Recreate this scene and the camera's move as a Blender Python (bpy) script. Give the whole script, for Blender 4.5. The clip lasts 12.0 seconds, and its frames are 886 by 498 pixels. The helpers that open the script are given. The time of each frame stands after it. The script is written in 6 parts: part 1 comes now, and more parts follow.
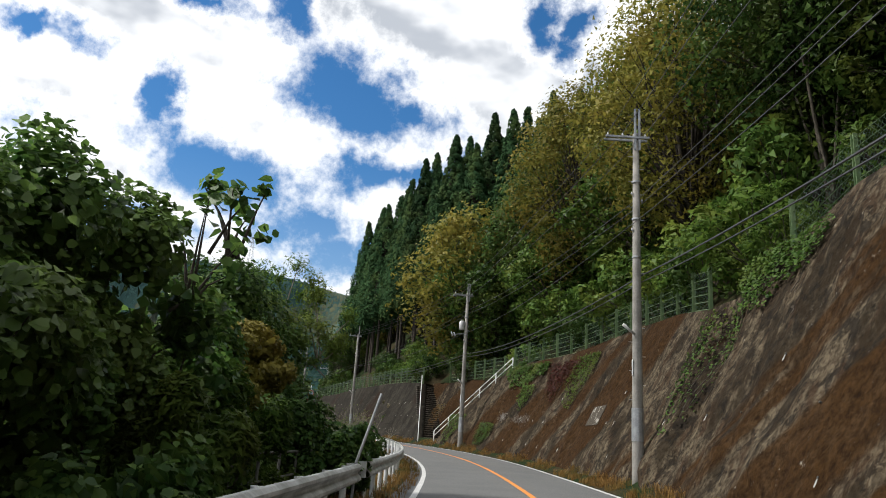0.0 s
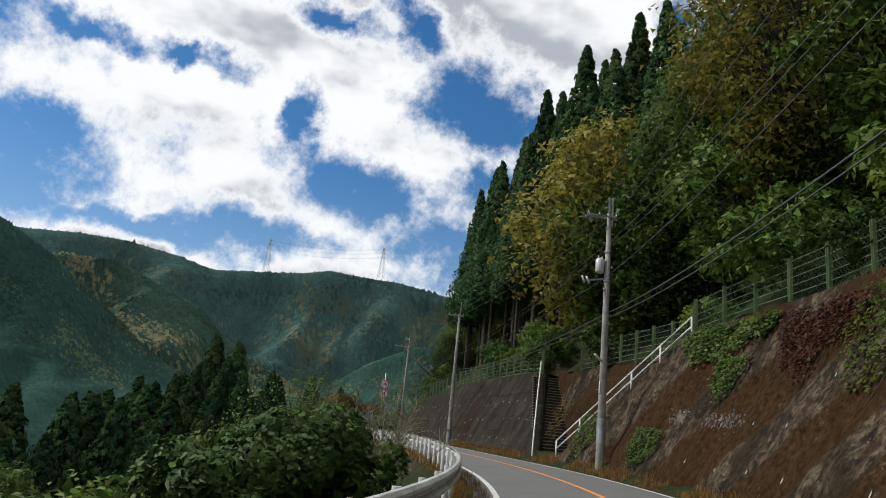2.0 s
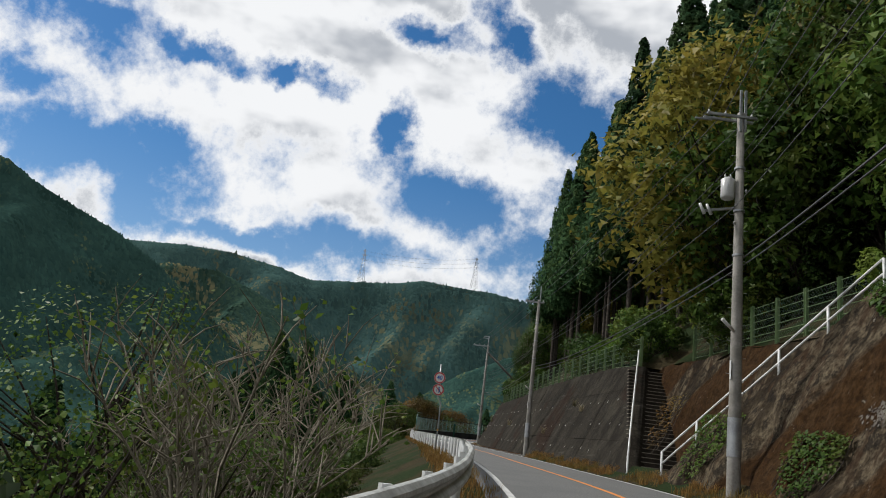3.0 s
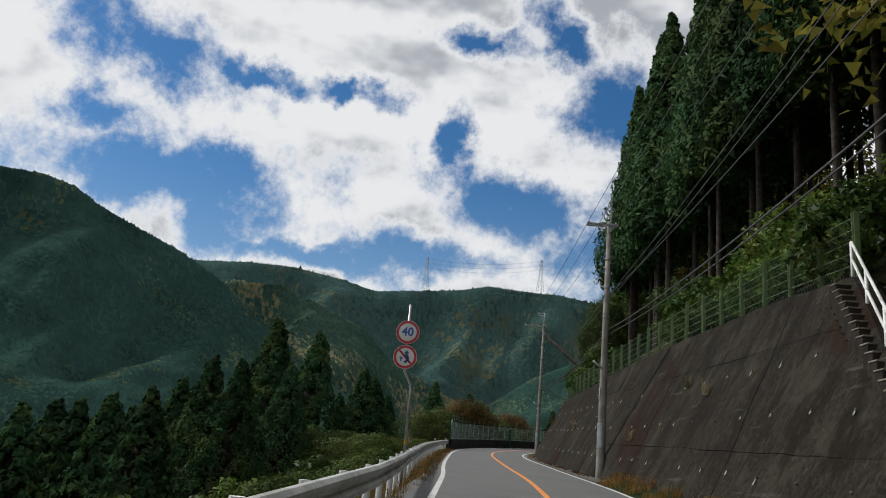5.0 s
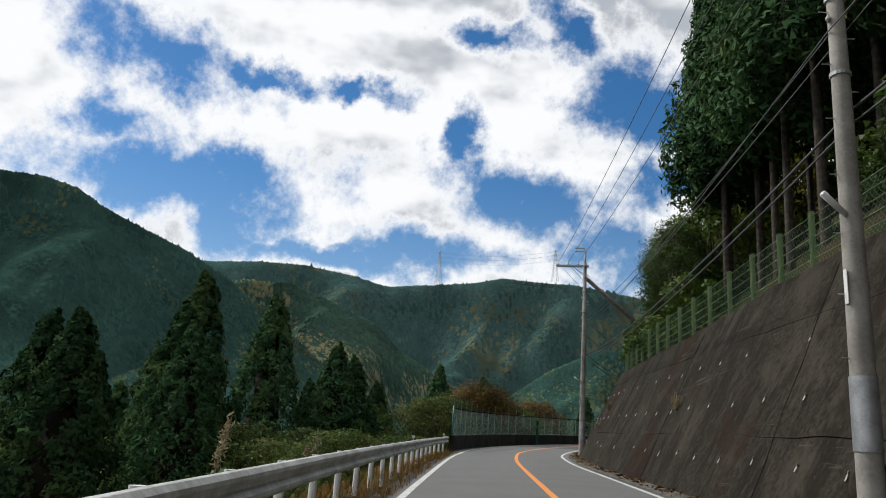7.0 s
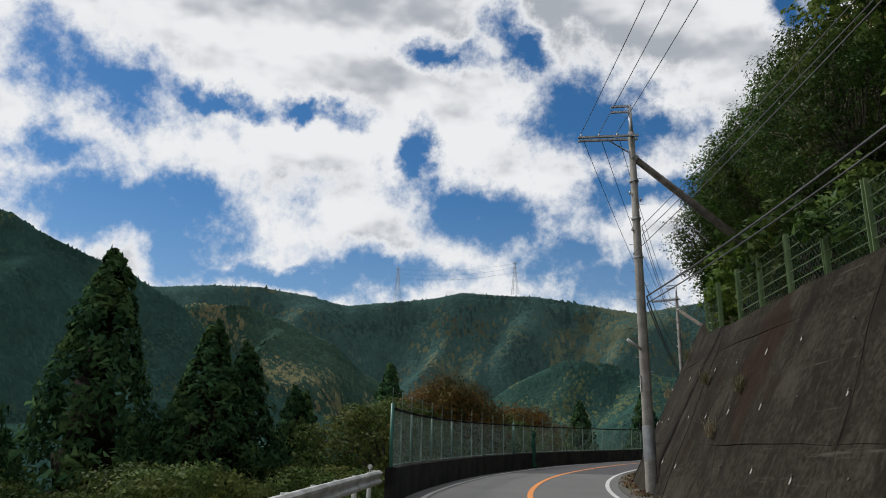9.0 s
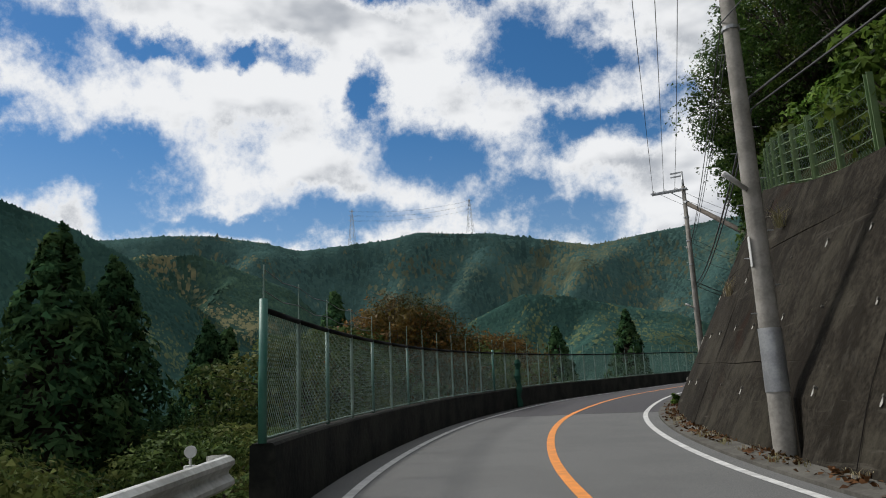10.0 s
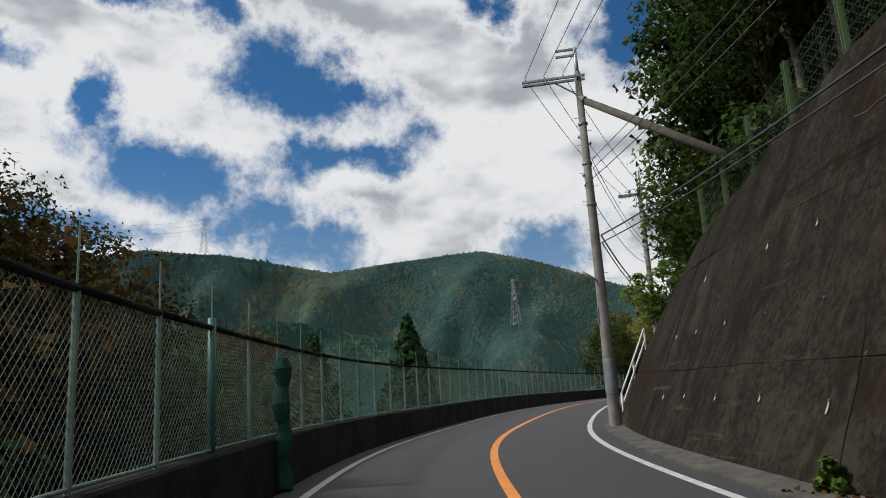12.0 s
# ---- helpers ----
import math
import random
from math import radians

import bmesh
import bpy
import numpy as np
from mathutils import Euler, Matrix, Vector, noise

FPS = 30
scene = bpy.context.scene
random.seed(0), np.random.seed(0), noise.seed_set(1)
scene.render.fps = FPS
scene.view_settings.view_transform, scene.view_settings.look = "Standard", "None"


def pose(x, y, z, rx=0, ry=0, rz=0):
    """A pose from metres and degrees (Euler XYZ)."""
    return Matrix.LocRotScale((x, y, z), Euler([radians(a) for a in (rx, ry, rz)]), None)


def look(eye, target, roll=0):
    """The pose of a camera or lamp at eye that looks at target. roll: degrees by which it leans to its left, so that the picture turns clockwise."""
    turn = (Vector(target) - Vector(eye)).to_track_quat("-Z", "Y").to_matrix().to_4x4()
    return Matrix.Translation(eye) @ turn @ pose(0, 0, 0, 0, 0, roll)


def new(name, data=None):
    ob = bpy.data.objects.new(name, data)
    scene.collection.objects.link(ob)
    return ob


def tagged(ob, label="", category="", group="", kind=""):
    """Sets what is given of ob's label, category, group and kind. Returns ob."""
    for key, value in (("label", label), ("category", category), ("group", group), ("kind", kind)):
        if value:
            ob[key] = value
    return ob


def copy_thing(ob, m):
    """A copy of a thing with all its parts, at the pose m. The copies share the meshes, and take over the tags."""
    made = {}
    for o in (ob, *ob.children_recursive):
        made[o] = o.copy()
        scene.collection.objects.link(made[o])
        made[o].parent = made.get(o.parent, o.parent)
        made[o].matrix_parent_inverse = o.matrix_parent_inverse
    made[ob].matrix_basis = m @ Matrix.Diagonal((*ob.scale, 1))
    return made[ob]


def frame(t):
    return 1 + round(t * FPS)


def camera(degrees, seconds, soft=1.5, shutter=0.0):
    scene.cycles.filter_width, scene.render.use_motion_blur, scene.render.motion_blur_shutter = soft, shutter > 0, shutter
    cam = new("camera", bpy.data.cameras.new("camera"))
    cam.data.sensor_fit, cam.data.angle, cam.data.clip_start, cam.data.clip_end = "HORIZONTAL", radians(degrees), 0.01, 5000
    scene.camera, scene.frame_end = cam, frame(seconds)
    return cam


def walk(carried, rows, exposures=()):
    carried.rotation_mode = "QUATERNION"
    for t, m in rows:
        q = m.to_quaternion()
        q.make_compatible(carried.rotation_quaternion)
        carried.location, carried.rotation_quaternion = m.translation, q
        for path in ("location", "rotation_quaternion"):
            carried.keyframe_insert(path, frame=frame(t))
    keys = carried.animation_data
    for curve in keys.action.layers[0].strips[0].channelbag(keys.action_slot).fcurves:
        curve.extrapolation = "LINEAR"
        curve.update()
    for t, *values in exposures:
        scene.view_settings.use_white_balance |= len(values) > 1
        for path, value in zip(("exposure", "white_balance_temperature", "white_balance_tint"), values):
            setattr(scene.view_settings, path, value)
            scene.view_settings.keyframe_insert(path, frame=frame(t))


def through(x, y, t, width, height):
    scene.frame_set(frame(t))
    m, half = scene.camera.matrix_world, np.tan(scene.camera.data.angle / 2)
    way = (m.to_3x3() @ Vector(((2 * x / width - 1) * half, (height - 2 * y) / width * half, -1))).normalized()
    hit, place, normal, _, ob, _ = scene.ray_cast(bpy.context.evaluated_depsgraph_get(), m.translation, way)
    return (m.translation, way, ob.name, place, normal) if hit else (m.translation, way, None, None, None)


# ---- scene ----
cam = camera(60.3, 12.0, 1.0)
PATH = [
    (0, (-0.042, 0.364, -0.735), (-0.101, 2.293, -0.208), 3.6),
    (0.5, (0.024, 5.995, -0.531), (-0.014, 7.927, -0.017), 3.5),
    (1, (0.071, 11.487, -0.487), (0.001, 13.42, 0.023), 3.6),
    (1.5, (-0.061, 16.818, -0.349), (-0.28, 18.736, 0.175), 4.6),
    (2, (-0.121, 22.178, -0.195), (-0.519, 24.065, 0.336), 5.7),
    (2.5, (-0.336, 27.389, -0.157), (-0.857, 29.243, 0.384), 6.6),
    (3, (-0.725, 32.794, 0.027), (-1.361, 34.614, 0.559), 7.3),
    (3.2, (-1.018, 34.974, 0.140), (-1.704, 36.776, 0.672), 7.7),
    (4.8, (-4.321, 52.041, 1.03), (-5.117, 53.797, 1.562), 5.3),
    (5, (-5.01, 54.408, 1.186), (-5.804, 56.164, 1.72), 5.6),
    (5.5, (-6.715, 59.838, 1.347), (-7.508, 61.59, 1.898), 5.4),
    (6, (-8.582, 65.144, 1.558), (-9.411, 66.882, 2.099), 5.4),
    (6.5, (-10.569, 70.209, 1.79), (-11.414, 71.944, 2.314), 4.8),
    (7, (-12.611, 75.296, 1.931), (-13.436, 77.042, 2.452), 4.0),
    (7.2, (-13.35, 77.3, 1.97), (-14.168, 79.046, 2.495), 3.8),
    (8.8, (-20.202, 94.016, 2.68), (-20.936, 95.787, 3.248), 1.3),
    (9, (-21.082, 96.299, 2.805), (-21.803, 98.075, 3.376), 1.0),
    (9.5, (-23.119, 101.585, 3.015), (-23.779, 103.386, 3.582), 0.1),
    (10, (-25.059, 106.945, 3.247), (-25.684, 108.797, 3.666), -2.4),
    (10.5, (-26.967, 111.728, 3.455), (-27.387, 113.633, 3.897), -4.2),
    (11, (-28.401, 116.800, 3.601), (-28.560, 118.745, 4.041), -4.6),
    (11.5, (-29.576, 122.039, 3.904), (-29.586, 123.988, 4.352), -4.1),
    (12, (-30.462, 127.066, 4.109), (-30.414, 129.012, 4.567), -3.6),
]
walk(cam, [(t, look(eye, goal, roll)) for t, eye, goal, roll in PATH],
     exposures=[(0.0, 0.32), (0.5, 0.1), (1.0, 0.1), (1.5, 0.26), (2.0, -0.02), (3.0, -0.12), (4.8, -0.3), (5.5, -0.16), (6.0, 0.1), (6.5, 0.06), (7.2, -0.06), (9.5, -0.25), (10.5, -0.14), (12.0, -0.34)])

# ---- the road's line: s along it, d to its right, h above it ----
LINE = [(2.0, -40), (2.0, -25), (2.0, 5), (1.95, 20), (1.75, 30), (1.2, 37), (0.25, 43), (-1.5, 49.5), (-4.6, 58),
        (-8.3, 68), (-12.3, 79.1), (-15.4, 86.5), (-19.55, 97), (-23.7, 107.6), (-25.95, 114.2), (-27.45, 119),
        (-28.68, 124.84), (-29.35, 130), (-29.56, 134.83), (-29.27, 144.85), (-27.35, 154.67), (-23.4, 169.1), (-16.5, 187.9),
        (-8, 205), (1, 220), (11, 234), (21, 247)]
RISE = [(-20, -3.4), (0, -2.6), (15, -1.98), (30, -1.66), (42, -1.38), (50, -1.12), (60, -0.6), (70, -0.1), (80, 0.25),
        (92, 0.68), (108, 1.24), (120, 1.64), (130, 1.98), (145, 2.61), (155, 3.13), (165, 3.62), (175, 4.1), (190, 4.85), (210, 5.6), (250, 7.0)]


def rounded_line():
    pts = np.array(LINE, float)
    out = []
    for i in range(1, len(pts) - 2):
        a, b, c, e = pts[i - 1:i + 3]
        for k in range(12):
            u = k / 12
            out.append(0.5 * (2 * b + (c - a) * u + (2 * a - 5 * b + 4 * c - e) * u * u + (3 * b - a - 3 * c + e) * u ** 3))
    out = np.array(out + [pts[-2]])
    for _ in range(40):
        out[1:-1] = out[1:-1] * 0.5 + (out[:-2] + out[2:]) * 0.25
    return out


RUN = rounded_line()
S = np.concatenate([[0], np.cumsum(np.linalg.norm(np.diff(RUN, axis=0), axis=1))]) - 10.0
TAN = np.gradient(RUN, axis=0)
TAN /= np.linalg.norm(TAN, axis=1)[:, None]
ZS = np.linspace(-20, 250, 541)
ZZ = np.interp(ZS, [r[0] for r in RISE], [r[1] for r in RISE])
for _ in range(120):
    ZZ[1:-1] = ZZ[1:-1] * 0.5 + (ZZ[:-2] + ZZ[2:]) * 0.25


def road_z(s):
    return float(np.interp(s, ZS, ZZ))


def at(s, d=0.0, h=0.0):
    """The place s metres along the road, d to its right, h above it."""
    x, y = np.interp(s, S, RUN[:, 0]), np.interp(s, S, RUN[:, 1])
    tx, ty = np.interp(s, S, TAN[:, 0]), np.interp(s, S, TAN[:, 1])
    n = math.hypot(tx, ty)
    return Vector((x + d * ty / n, y - d * tx / n, road_z(s) + h))


def heading(s):
    """Degrees by which the road turns left of the y axis."""
    tx, ty = np.interp(s, S, TAN[:, 0]), np.interp(s, S, TAN[:, 1])
    return math.degrees(math.atan2(-tx, ty))


def along(x, y):
    k = int(np.argmin((RUN[:, 0] - x) ** 2 + (RUN[:, 1] - y) ** 2))
    t = TAN[k]
    v = (x - RUN[k, 0], y - RUN[k, 1])
    return S[k] + v[0] * t[0] + v[1] * t[1], v[0] * t[1] - v[1] * t[0]


def table(s, rows):
    return float(np.interp(s, [r[0] for r in rows], [r[1] for r in rows]))


WALL_TOP = [(0, 7.6), (31, 7.7), (32.5, 7.7), (35, 6.8), (37.5, 5.9), (40, 5.9), (44, 6.4), (49, 6.6), (53, 6.5), (58, 6.2), (64, 6.05), (67.3, 5.7), (74.8, 0.35), (78.5, 0.1), (86.8, 5.3),
            (92, 5.6), (99, 5.68), (108, 5.5), (113, 5.38), (120, 5.0), (129, 4.8), (137, 4.76), (140.5, 4.95), (143, 5.15), (148.5, 6.15), (150.6, 6.48), (153.3, 6.9),
            (155.5, 7.1), (157.6, 7.2), (160, 6.8), (161.7, 6.22), (164.5, 5.48), (168, 4.85), (169.5, 4.06), (172, 2.9), (175, 1.5), (178, 1.0), (190, 1.0), (240, 2.0)]


SEAM_LINE = [(144.5, 4.9), (148.5, 5.2), (152, 5.15), (158, 5.13), (162.5, 5.1)]


def wall_top(s):
    return table(s, WALL_TOP)


# ---- world and sun ----
SUN_AZ, SUN_EL = 86.0, 46.0
world = bpy.data.worlds.new("sky")
scene.world = world
world.use_nodes = True
wt = world.node_tree
wt.nodes.clear()


class Net:
    """A short way to write node trees."""

    def __init__(self, tree):
        self.tree = tree

    def n(self, kind, ins=None, **props):
        node = self.tree.nodes.new(kind)
        for key, value in props.items():
            setattr(node, key, value)
        for key, value in (ins or {}).items():
            sock = node.inputs[key]
            if isinstance(value, bpy.types.NodeSocket):
                self.tree.links.new(value, sock)
            else:
                sock.default_value = value
        return node

    def m(self, op, a, b=0.0, c=0.0):
        return self.n("ShaderNodeMath", {0: a, 1: b, 2: c}, operation=op).outputs[0]

    def mix(self, f, a, b):
        node = self.n("ShaderNodeMix", {0: f, 6: a, 7: b}, data_type="RGBA")
        return node.outputs[2]

    def ramp(self, f, lo, hi, a=0.0, b=1.0):
        return self.n("ShaderNodeMapRange", {0: f, 1: lo, 2: hi, 3: a, 4: b}, interpolation_type="SMOOTHSTEP").outputs[0]

    def noise(self, v, scale, detail=4.0, rough=0.55, out=0):
        return self.n("ShaderNodeTexNoise", {"Vector": v, "Scale": scale, "Detail": detail, "Roughness": rough}).outputs[out]


w = Net(wt)
direction = w.n("ShaderNodeTexCoord").outputs["Generated"]
parts = w.n("ShaderNodeSeparateXYZ", {0: direction}).outputs
az = w.m("MULTIPLY", w.m("ARCTAN2", w.m("MULTIPLY", parts[0], -1.0), parts[1]), 57.2958)
el = w.m("MULTIPLY", w.m("ARCSINE", parts[2]), 57.2958)
puff = w.n("ShaderNodeTexNoise", {"Vector": direction, "Scale": 9.0, "Detail": 8.0, "Roughness": 0.62}).outputs
warp = w.n("ShaderNodeVectorMath", {0: puff[1], 1: (0.5, 0.5, 0.5)}, operation="SUBTRACT").outputs[0]
warp = w.n("ShaderNodeVectorMath", {0: warp, 3: 7.5}, operation="SCALE").outputs[0]
angles = w.n("ShaderNodeCombineXYZ", {0: az, 1: el}).outputs[0]
angles = w.n("ShaderNodeVectorMath", {0: angles, 1: warp}).outputs[0]
flat = w.n("ShaderNodeVectorMath", {0: angles, 1: (1, 1, 0)}, operation="MULTIPLY").outputs[0]
blue = None


def gap(a, e, wide, high, turn=0.0):
    """A rift of blue between the clouds: azimuth, elevation and half sizes in degrees."""
    global blue
    local = w.n("ShaderNodeMapping", {"Vector": flat, "Location": (a, e, 0), "Rotation": (0, 0, radians(turn)), "Scale": (wide, high, 1)},
                vector_type="TEXTURE").outputs[0]
    far = w.n("ShaderNodeVectorMath", {0: local}, operation="LENGTH").outputs["Value"]
    blue = far if blue is None else w.m("SMOOTH_MIN", blue, far, 0.2)


gap(48.0, 26.2, 5.4, 2.1, 15)
gap(40.2, 26.3, 2.4, 0.8, 10)
gap(52.2, 20.5, 1.8, 1.6)
gap(46.0, 17.7, 8.0, 2.1, -3)
gap(41.5, 19.4, 2.4, 1.2)
gap(42.0, 15.2, 2.3, 1.7)
gap(33.5, 14.1, 4.2, 0.8, 5)
gap(26.0, 14.7, 5.4, 1.3, -2)
gap(24.4, 24.3, 0.9, 1.4, -10)
gap(32.8, 25.8, 2.2, 0.7, 5)
gap(22.0, 31.2, 3.1, 0.9, 5)
gap(15.3, 31.1, 2.6, 1.2, 35)
gap(11.9, 27.4, 2.5, 2.1, 15)
gap(8.7, 25.5, 4.9, 1.8, 18)
gap(5.0, 24.9, 2.4, 1.2, 10)
gap(20.3, 20.0, 3.1, 1.8, 18)
gap(17.6, 18.3, 5.0, 2.1, 12)
gap(11.6, 15.8, 3.5, 1.5, 10)
gap(5.0, 20.5, 5.4, 1.2, -6)
gap(8.5, 13.3, 3.6, 1.5, -4)
gap(-9.0, 12.5, 2.9, 1.6, -15)
gap(-16.4, 27.8, 2.7, 2.5, -30)
gap(-5.9, 33.0, 1.5, 1.5)
gap(-8.7, 32.0, 1.0, 1.5)
# the rest of the heaven is broken in the same way
gap(95, 35, 12, 5)
gap(-60, 30, 11, 5, 20)
gap(150, 40, 14, 6)
gap(-120, 42, 14, 7)
gap(62, 58, 14, 6)
gap(-30, 52, 12, 5)
billow = w.noise(direction, 15.0, 10.0, 0.66)
edge = w.m("MULTIPLY_ADD", w.m("SUBTRACT", billow, 0.5), 4.2, blue)
cover = w.ramp(edge, 0.5, 1.95)
sky = w.n("ShaderNodeTexSky", sky_type="NISHITA", sun_disc=False, sun_elevation=radians(SUN_EL), sun_rotation=radians(-SUN_AZ),
          air_density=1.0, dust_density=0.2, ozone_density=3.0)
deep = w.n("ShaderNodeHueSaturation", {"Color": sky.outputs[0], "Saturation": 1.3, "Value": 0.098})
veil = w.mix(w.ramp(el, 22.0, 4.0, 0.0, 0.25), deep.outputs[0], (0.62, 0.72, 0.85, 1))
# the billows are lit from the sun's side, and grey on the other and below
sunward = Vector((-math.sin(radians(SUN_AZ)) * 0.6, 0.0, 1.0)).normalized()


def shade_of(scale, step, detail, stretch):
    lying = w.n("ShaderNodeMapping", {"Vector": direction, "Scale": (1, 1, stretch)}).outputs[0]
    ahead = w.n("ShaderNodeVectorMath", {0: lying, 1: sunward * step}).outputs[0]
    return w.m("SUBTRACT", w.noise(ahead, scale, detail, 0.55), w.noise(lying, scale, detail, 0.55))


relief = w.m("MULTIPLY_ADD", shade_of(4.2, 0.09, 4.0, 2.0), 3.6, w.m("MULTIPLY", shade_of(12.0, 0.03, 4.0, 1.6), 0.6))
broad = w.noise(w.n("ShaderNodeMapping", {"Vector": direction, "Scale": (1, 1, 2.2)}).outputs[0], 4.2, 5.0, 0.5)
grey = w.ramp(w.m("MULTIPLY_ADD", w.m("SUBTRACT", broad, 0.5), 1.7, relief), -0.28, 0.62)
thick = w.ramp(edge, 1.5, 2.7)
white = w.mix(w.m("MULTIPLY", grey, thick), (0.985, 1.0, 1.02, 1), (0.46, 0.495, 0.55, 1))
heaven = w.mix(cover, veil, white)
shine = w.n("ShaderNodeBackground", {"Color": heaven, "Strength": 1.0})
w.n("ShaderNodeOutputWorld", {0: shine.outputs[0]})

sun = new("sun", bpy.data.lights.new("sun", "SUN"))
sun.data.energy, sun.data.angle, sun.data.color = 3.6, radians(7), (1.0, 0.97, 0.92)
sa, se = radians(SUN_AZ), radians(SUN_EL)
sun.matrix_world = look((0, 0, 60), (60 * math.sin(sa) * math.cos(se), -60 * math.cos(sa) * math.cos(se), 60 - 60 * math.sin(se)))


# ---- materials ----
def material(name, build, rough=0.8, metal=0.0, gloss=0.5):
    mat = bpy.data.materials.new(name)
    mat.use_nodes = True
    net = Net(mat.node_tree)
    bsdf = mat.node_tree.nodes["Principled BSDF"]
    bsdf.inputs["Roughness"].default_value = rough
    bsdf.inputs["Metallic"].default_value = metal
    bsdf.inputs["Specular IOR Level"].default_value = gloss
    pos = net.n("ShaderNodeNewGeometry").outputs["Position"]
    col, height, depth = build(net, pos, bsdf)
    if isinstance(col, bpy.types.NodeSocket):
        net.tree.links.new(col, bsdf.inputs["Base Color"])
    else:
        bsdf.inputs["Base Color"].default_value = col
    if height is not None:
        bump = net.n("ShaderNodeBump", {"Strength": 0.6, "Distance": depth, "Height": height})
        net.tree.links.new(bump.outputs[0], bsdf.inputs["Normal"])
    return mat


def rgb(r, g, b):
    return (r, g, b, 1.0)


def plain(name, a, b, scale=6.0, rough=0.6, metal=0.0, depth=0.004):
    def build(net, pos, bsdf):
        big = net.noise(pos, scale, 5.0)
        fine = net.noise(pos, scale * 9, 3.0)
        f = net.ramp(net.m("ADD", net.m("MULTIPLY", big, 0.7), net.m("MULTIPLY", fine, 0.3)), 0.35, 0.65)
        return net.mix(f, rgb(*a), rgb(*b)), fine, depth
    return material(name, build, rough, metal, 0.12 if rough > 0.82 else 0.5)


def leaves(name, a, b, c, rough=0.5, through=0.25, gloss=0.10):
    """Foliage: each leaf takes its own tone, and lets some light through."""
    def build(net, pos, bsdf):
        geo = net.n("ShaderNodeNewGeometry")
        info = net.n("ShaderNodeObjectInfo")
        leaf = geo.outputs["Random Per Island"]
        patch = net.noise(pos, 0.45, 3.0)
        col = net.mix(net.m("POWER", leaf, 1.3), rgb(*a), rgb(*b))
        col = net.mix(net.m("MULTIPLY", net.ramp(patch, 0.45, 0.7), 0.8), col, rgb(*c))
        tone = net.m("MULTIPLY_ADD", info.outputs["Random"], 0.65, 0.65)
        hsv = net.n("ShaderNodeHueSaturation", {"Color": col, "Value": tone, "Hue": 0.5, "Saturation": 1.0})
        light = net.n("ShaderNodeBsdfTranslucent", {"Color": hsv.outputs[0]})
        both = net.n("ShaderNodeMixShader", {0: through, 1: bsdf.outputs[0], 2: light.outputs[0]})
        net.tree.links.new(both.outputs[0], net.tree.nodes["Material Output"].inputs[0])
        bsdf.inputs["Specular IOR Level"].default_value = gloss
        return hsv.outputs[0], None, 0
    return material(name, build, rough)


def asphalt_build(net, pos, bsdf):
    fine = net.noise(pos, 60, 3.0, 0.7)
    stain = net.noise(pos, 0.6, 5.0)
    col = net.mix(net.ramp(fine, 0.3, 0.7), rgb(0.075, 0.077, 0.075), rgb(0.15, 0.15, 0.145))
    col = net.mix(net.m("MULTIPLY", net.ramp(stain, 0.4, 0.65), 0.5), col, rgb(0.085, 0.086, 0.084))
    return col, fine, 0.006


def new_asphalt_build(net, pos, bsdf):
    fine = net.noise(pos, 60, 3.0, 0.7)
    stain = net.noise(pos, 0.7, 5.0)
    col = net.mix(net.ramp(fine, 0.3, 0.7), rgb(0.026, 0.024, 0.027), rgb(0.06, 0.055, 0.059))
    col = net.mix(net.m("MULTIPLY", net.ramp(stain, 0.4, 0.65), 0.5), col, rgb(0.045, 0.042, 0.043))
    return col, fine, 0.005


def wall_build(net, pos, bsdf):
    """Old cast concrete: dark grey-brown, dark runs down it, lime smears along it, a few rusty stains."""
    grain = net.noise(pos, 9.0, 7.0, 0.7)
    patch = net.noise(pos, 0.22, 4.0, 0.6)
    tall = net.n("ShaderNodeMapping", {"Vector": pos, "Scale": (1.0, 1.0, 0.12)}).outputs[0]
    lying = net.n("ShaderNodeMapping", {"Vector": pos, "Scale": (0.16, 0.16, 2.6)}).outputs[0]
    run = net.noise(tall, 1.1, 7.0, 0.65)
    thin = net.noise(tall, 5.0, 4.0, 0.6)
    smear = net.noise(lying, 1.5, 6.0, 0.7)
    speck = net.noise(pos, 3.2, 8.0, 0.8)
    cloud = net.noise(pos, 0.55, 6.0, 0.65)
    dots = net.noise(pos, 26.0, 3.0, 0.6)
    col = net.mix(net.ramp(grain, 0.32, 0.68), rgb(0.0115, 0.0098, 0.0072), rgb(0.036, 0.031, 0.0235))
    col = net.mix(net.m("MULTIPLY", net.ramp(cloud, 0.50, 0.66), 0.6), col, rgb(0.052, 0.047, 0.035))
    col = net.mix(net.m("MULTIPLY", net.ramp(run, 0.47, 0.60), 0.8), col, rgb(0.0115, 0.0095, 0.007))
    col = net.mix(net.m("MULTIPLY", net.ramp(thin, 0.55, 0.68), 0.4), col, rgb(0.055, 0.050, 0.040))
    col = net.mix(net.m("MULTIPLY", net.ramp(patch, 0.56, 0.62), 0.7), col, rgb(0.020, 0.0098, 0.0055))
    col = net.mix(net.m("MULTIPLY", net.ramp(smear, 0.60, 0.70), 0.55), col, rgb(0.085, 0.078, 0.064))
    col = net.mix(net.m("MULTIPLY", net.ramp(speck, 0.63, 0.72), 0.6), col, rgb(0.17, 0.155, 0.125))
    col = net.mix(net.m("MULTIPLY", net.ramp(dots, 0.64, 0.72), 0.5), col, rgb(0.010, 0.009, 0.008))
    return col, net.m("ADD", grain, net.m("MULTIPLY", run, 0.6)), 0.03


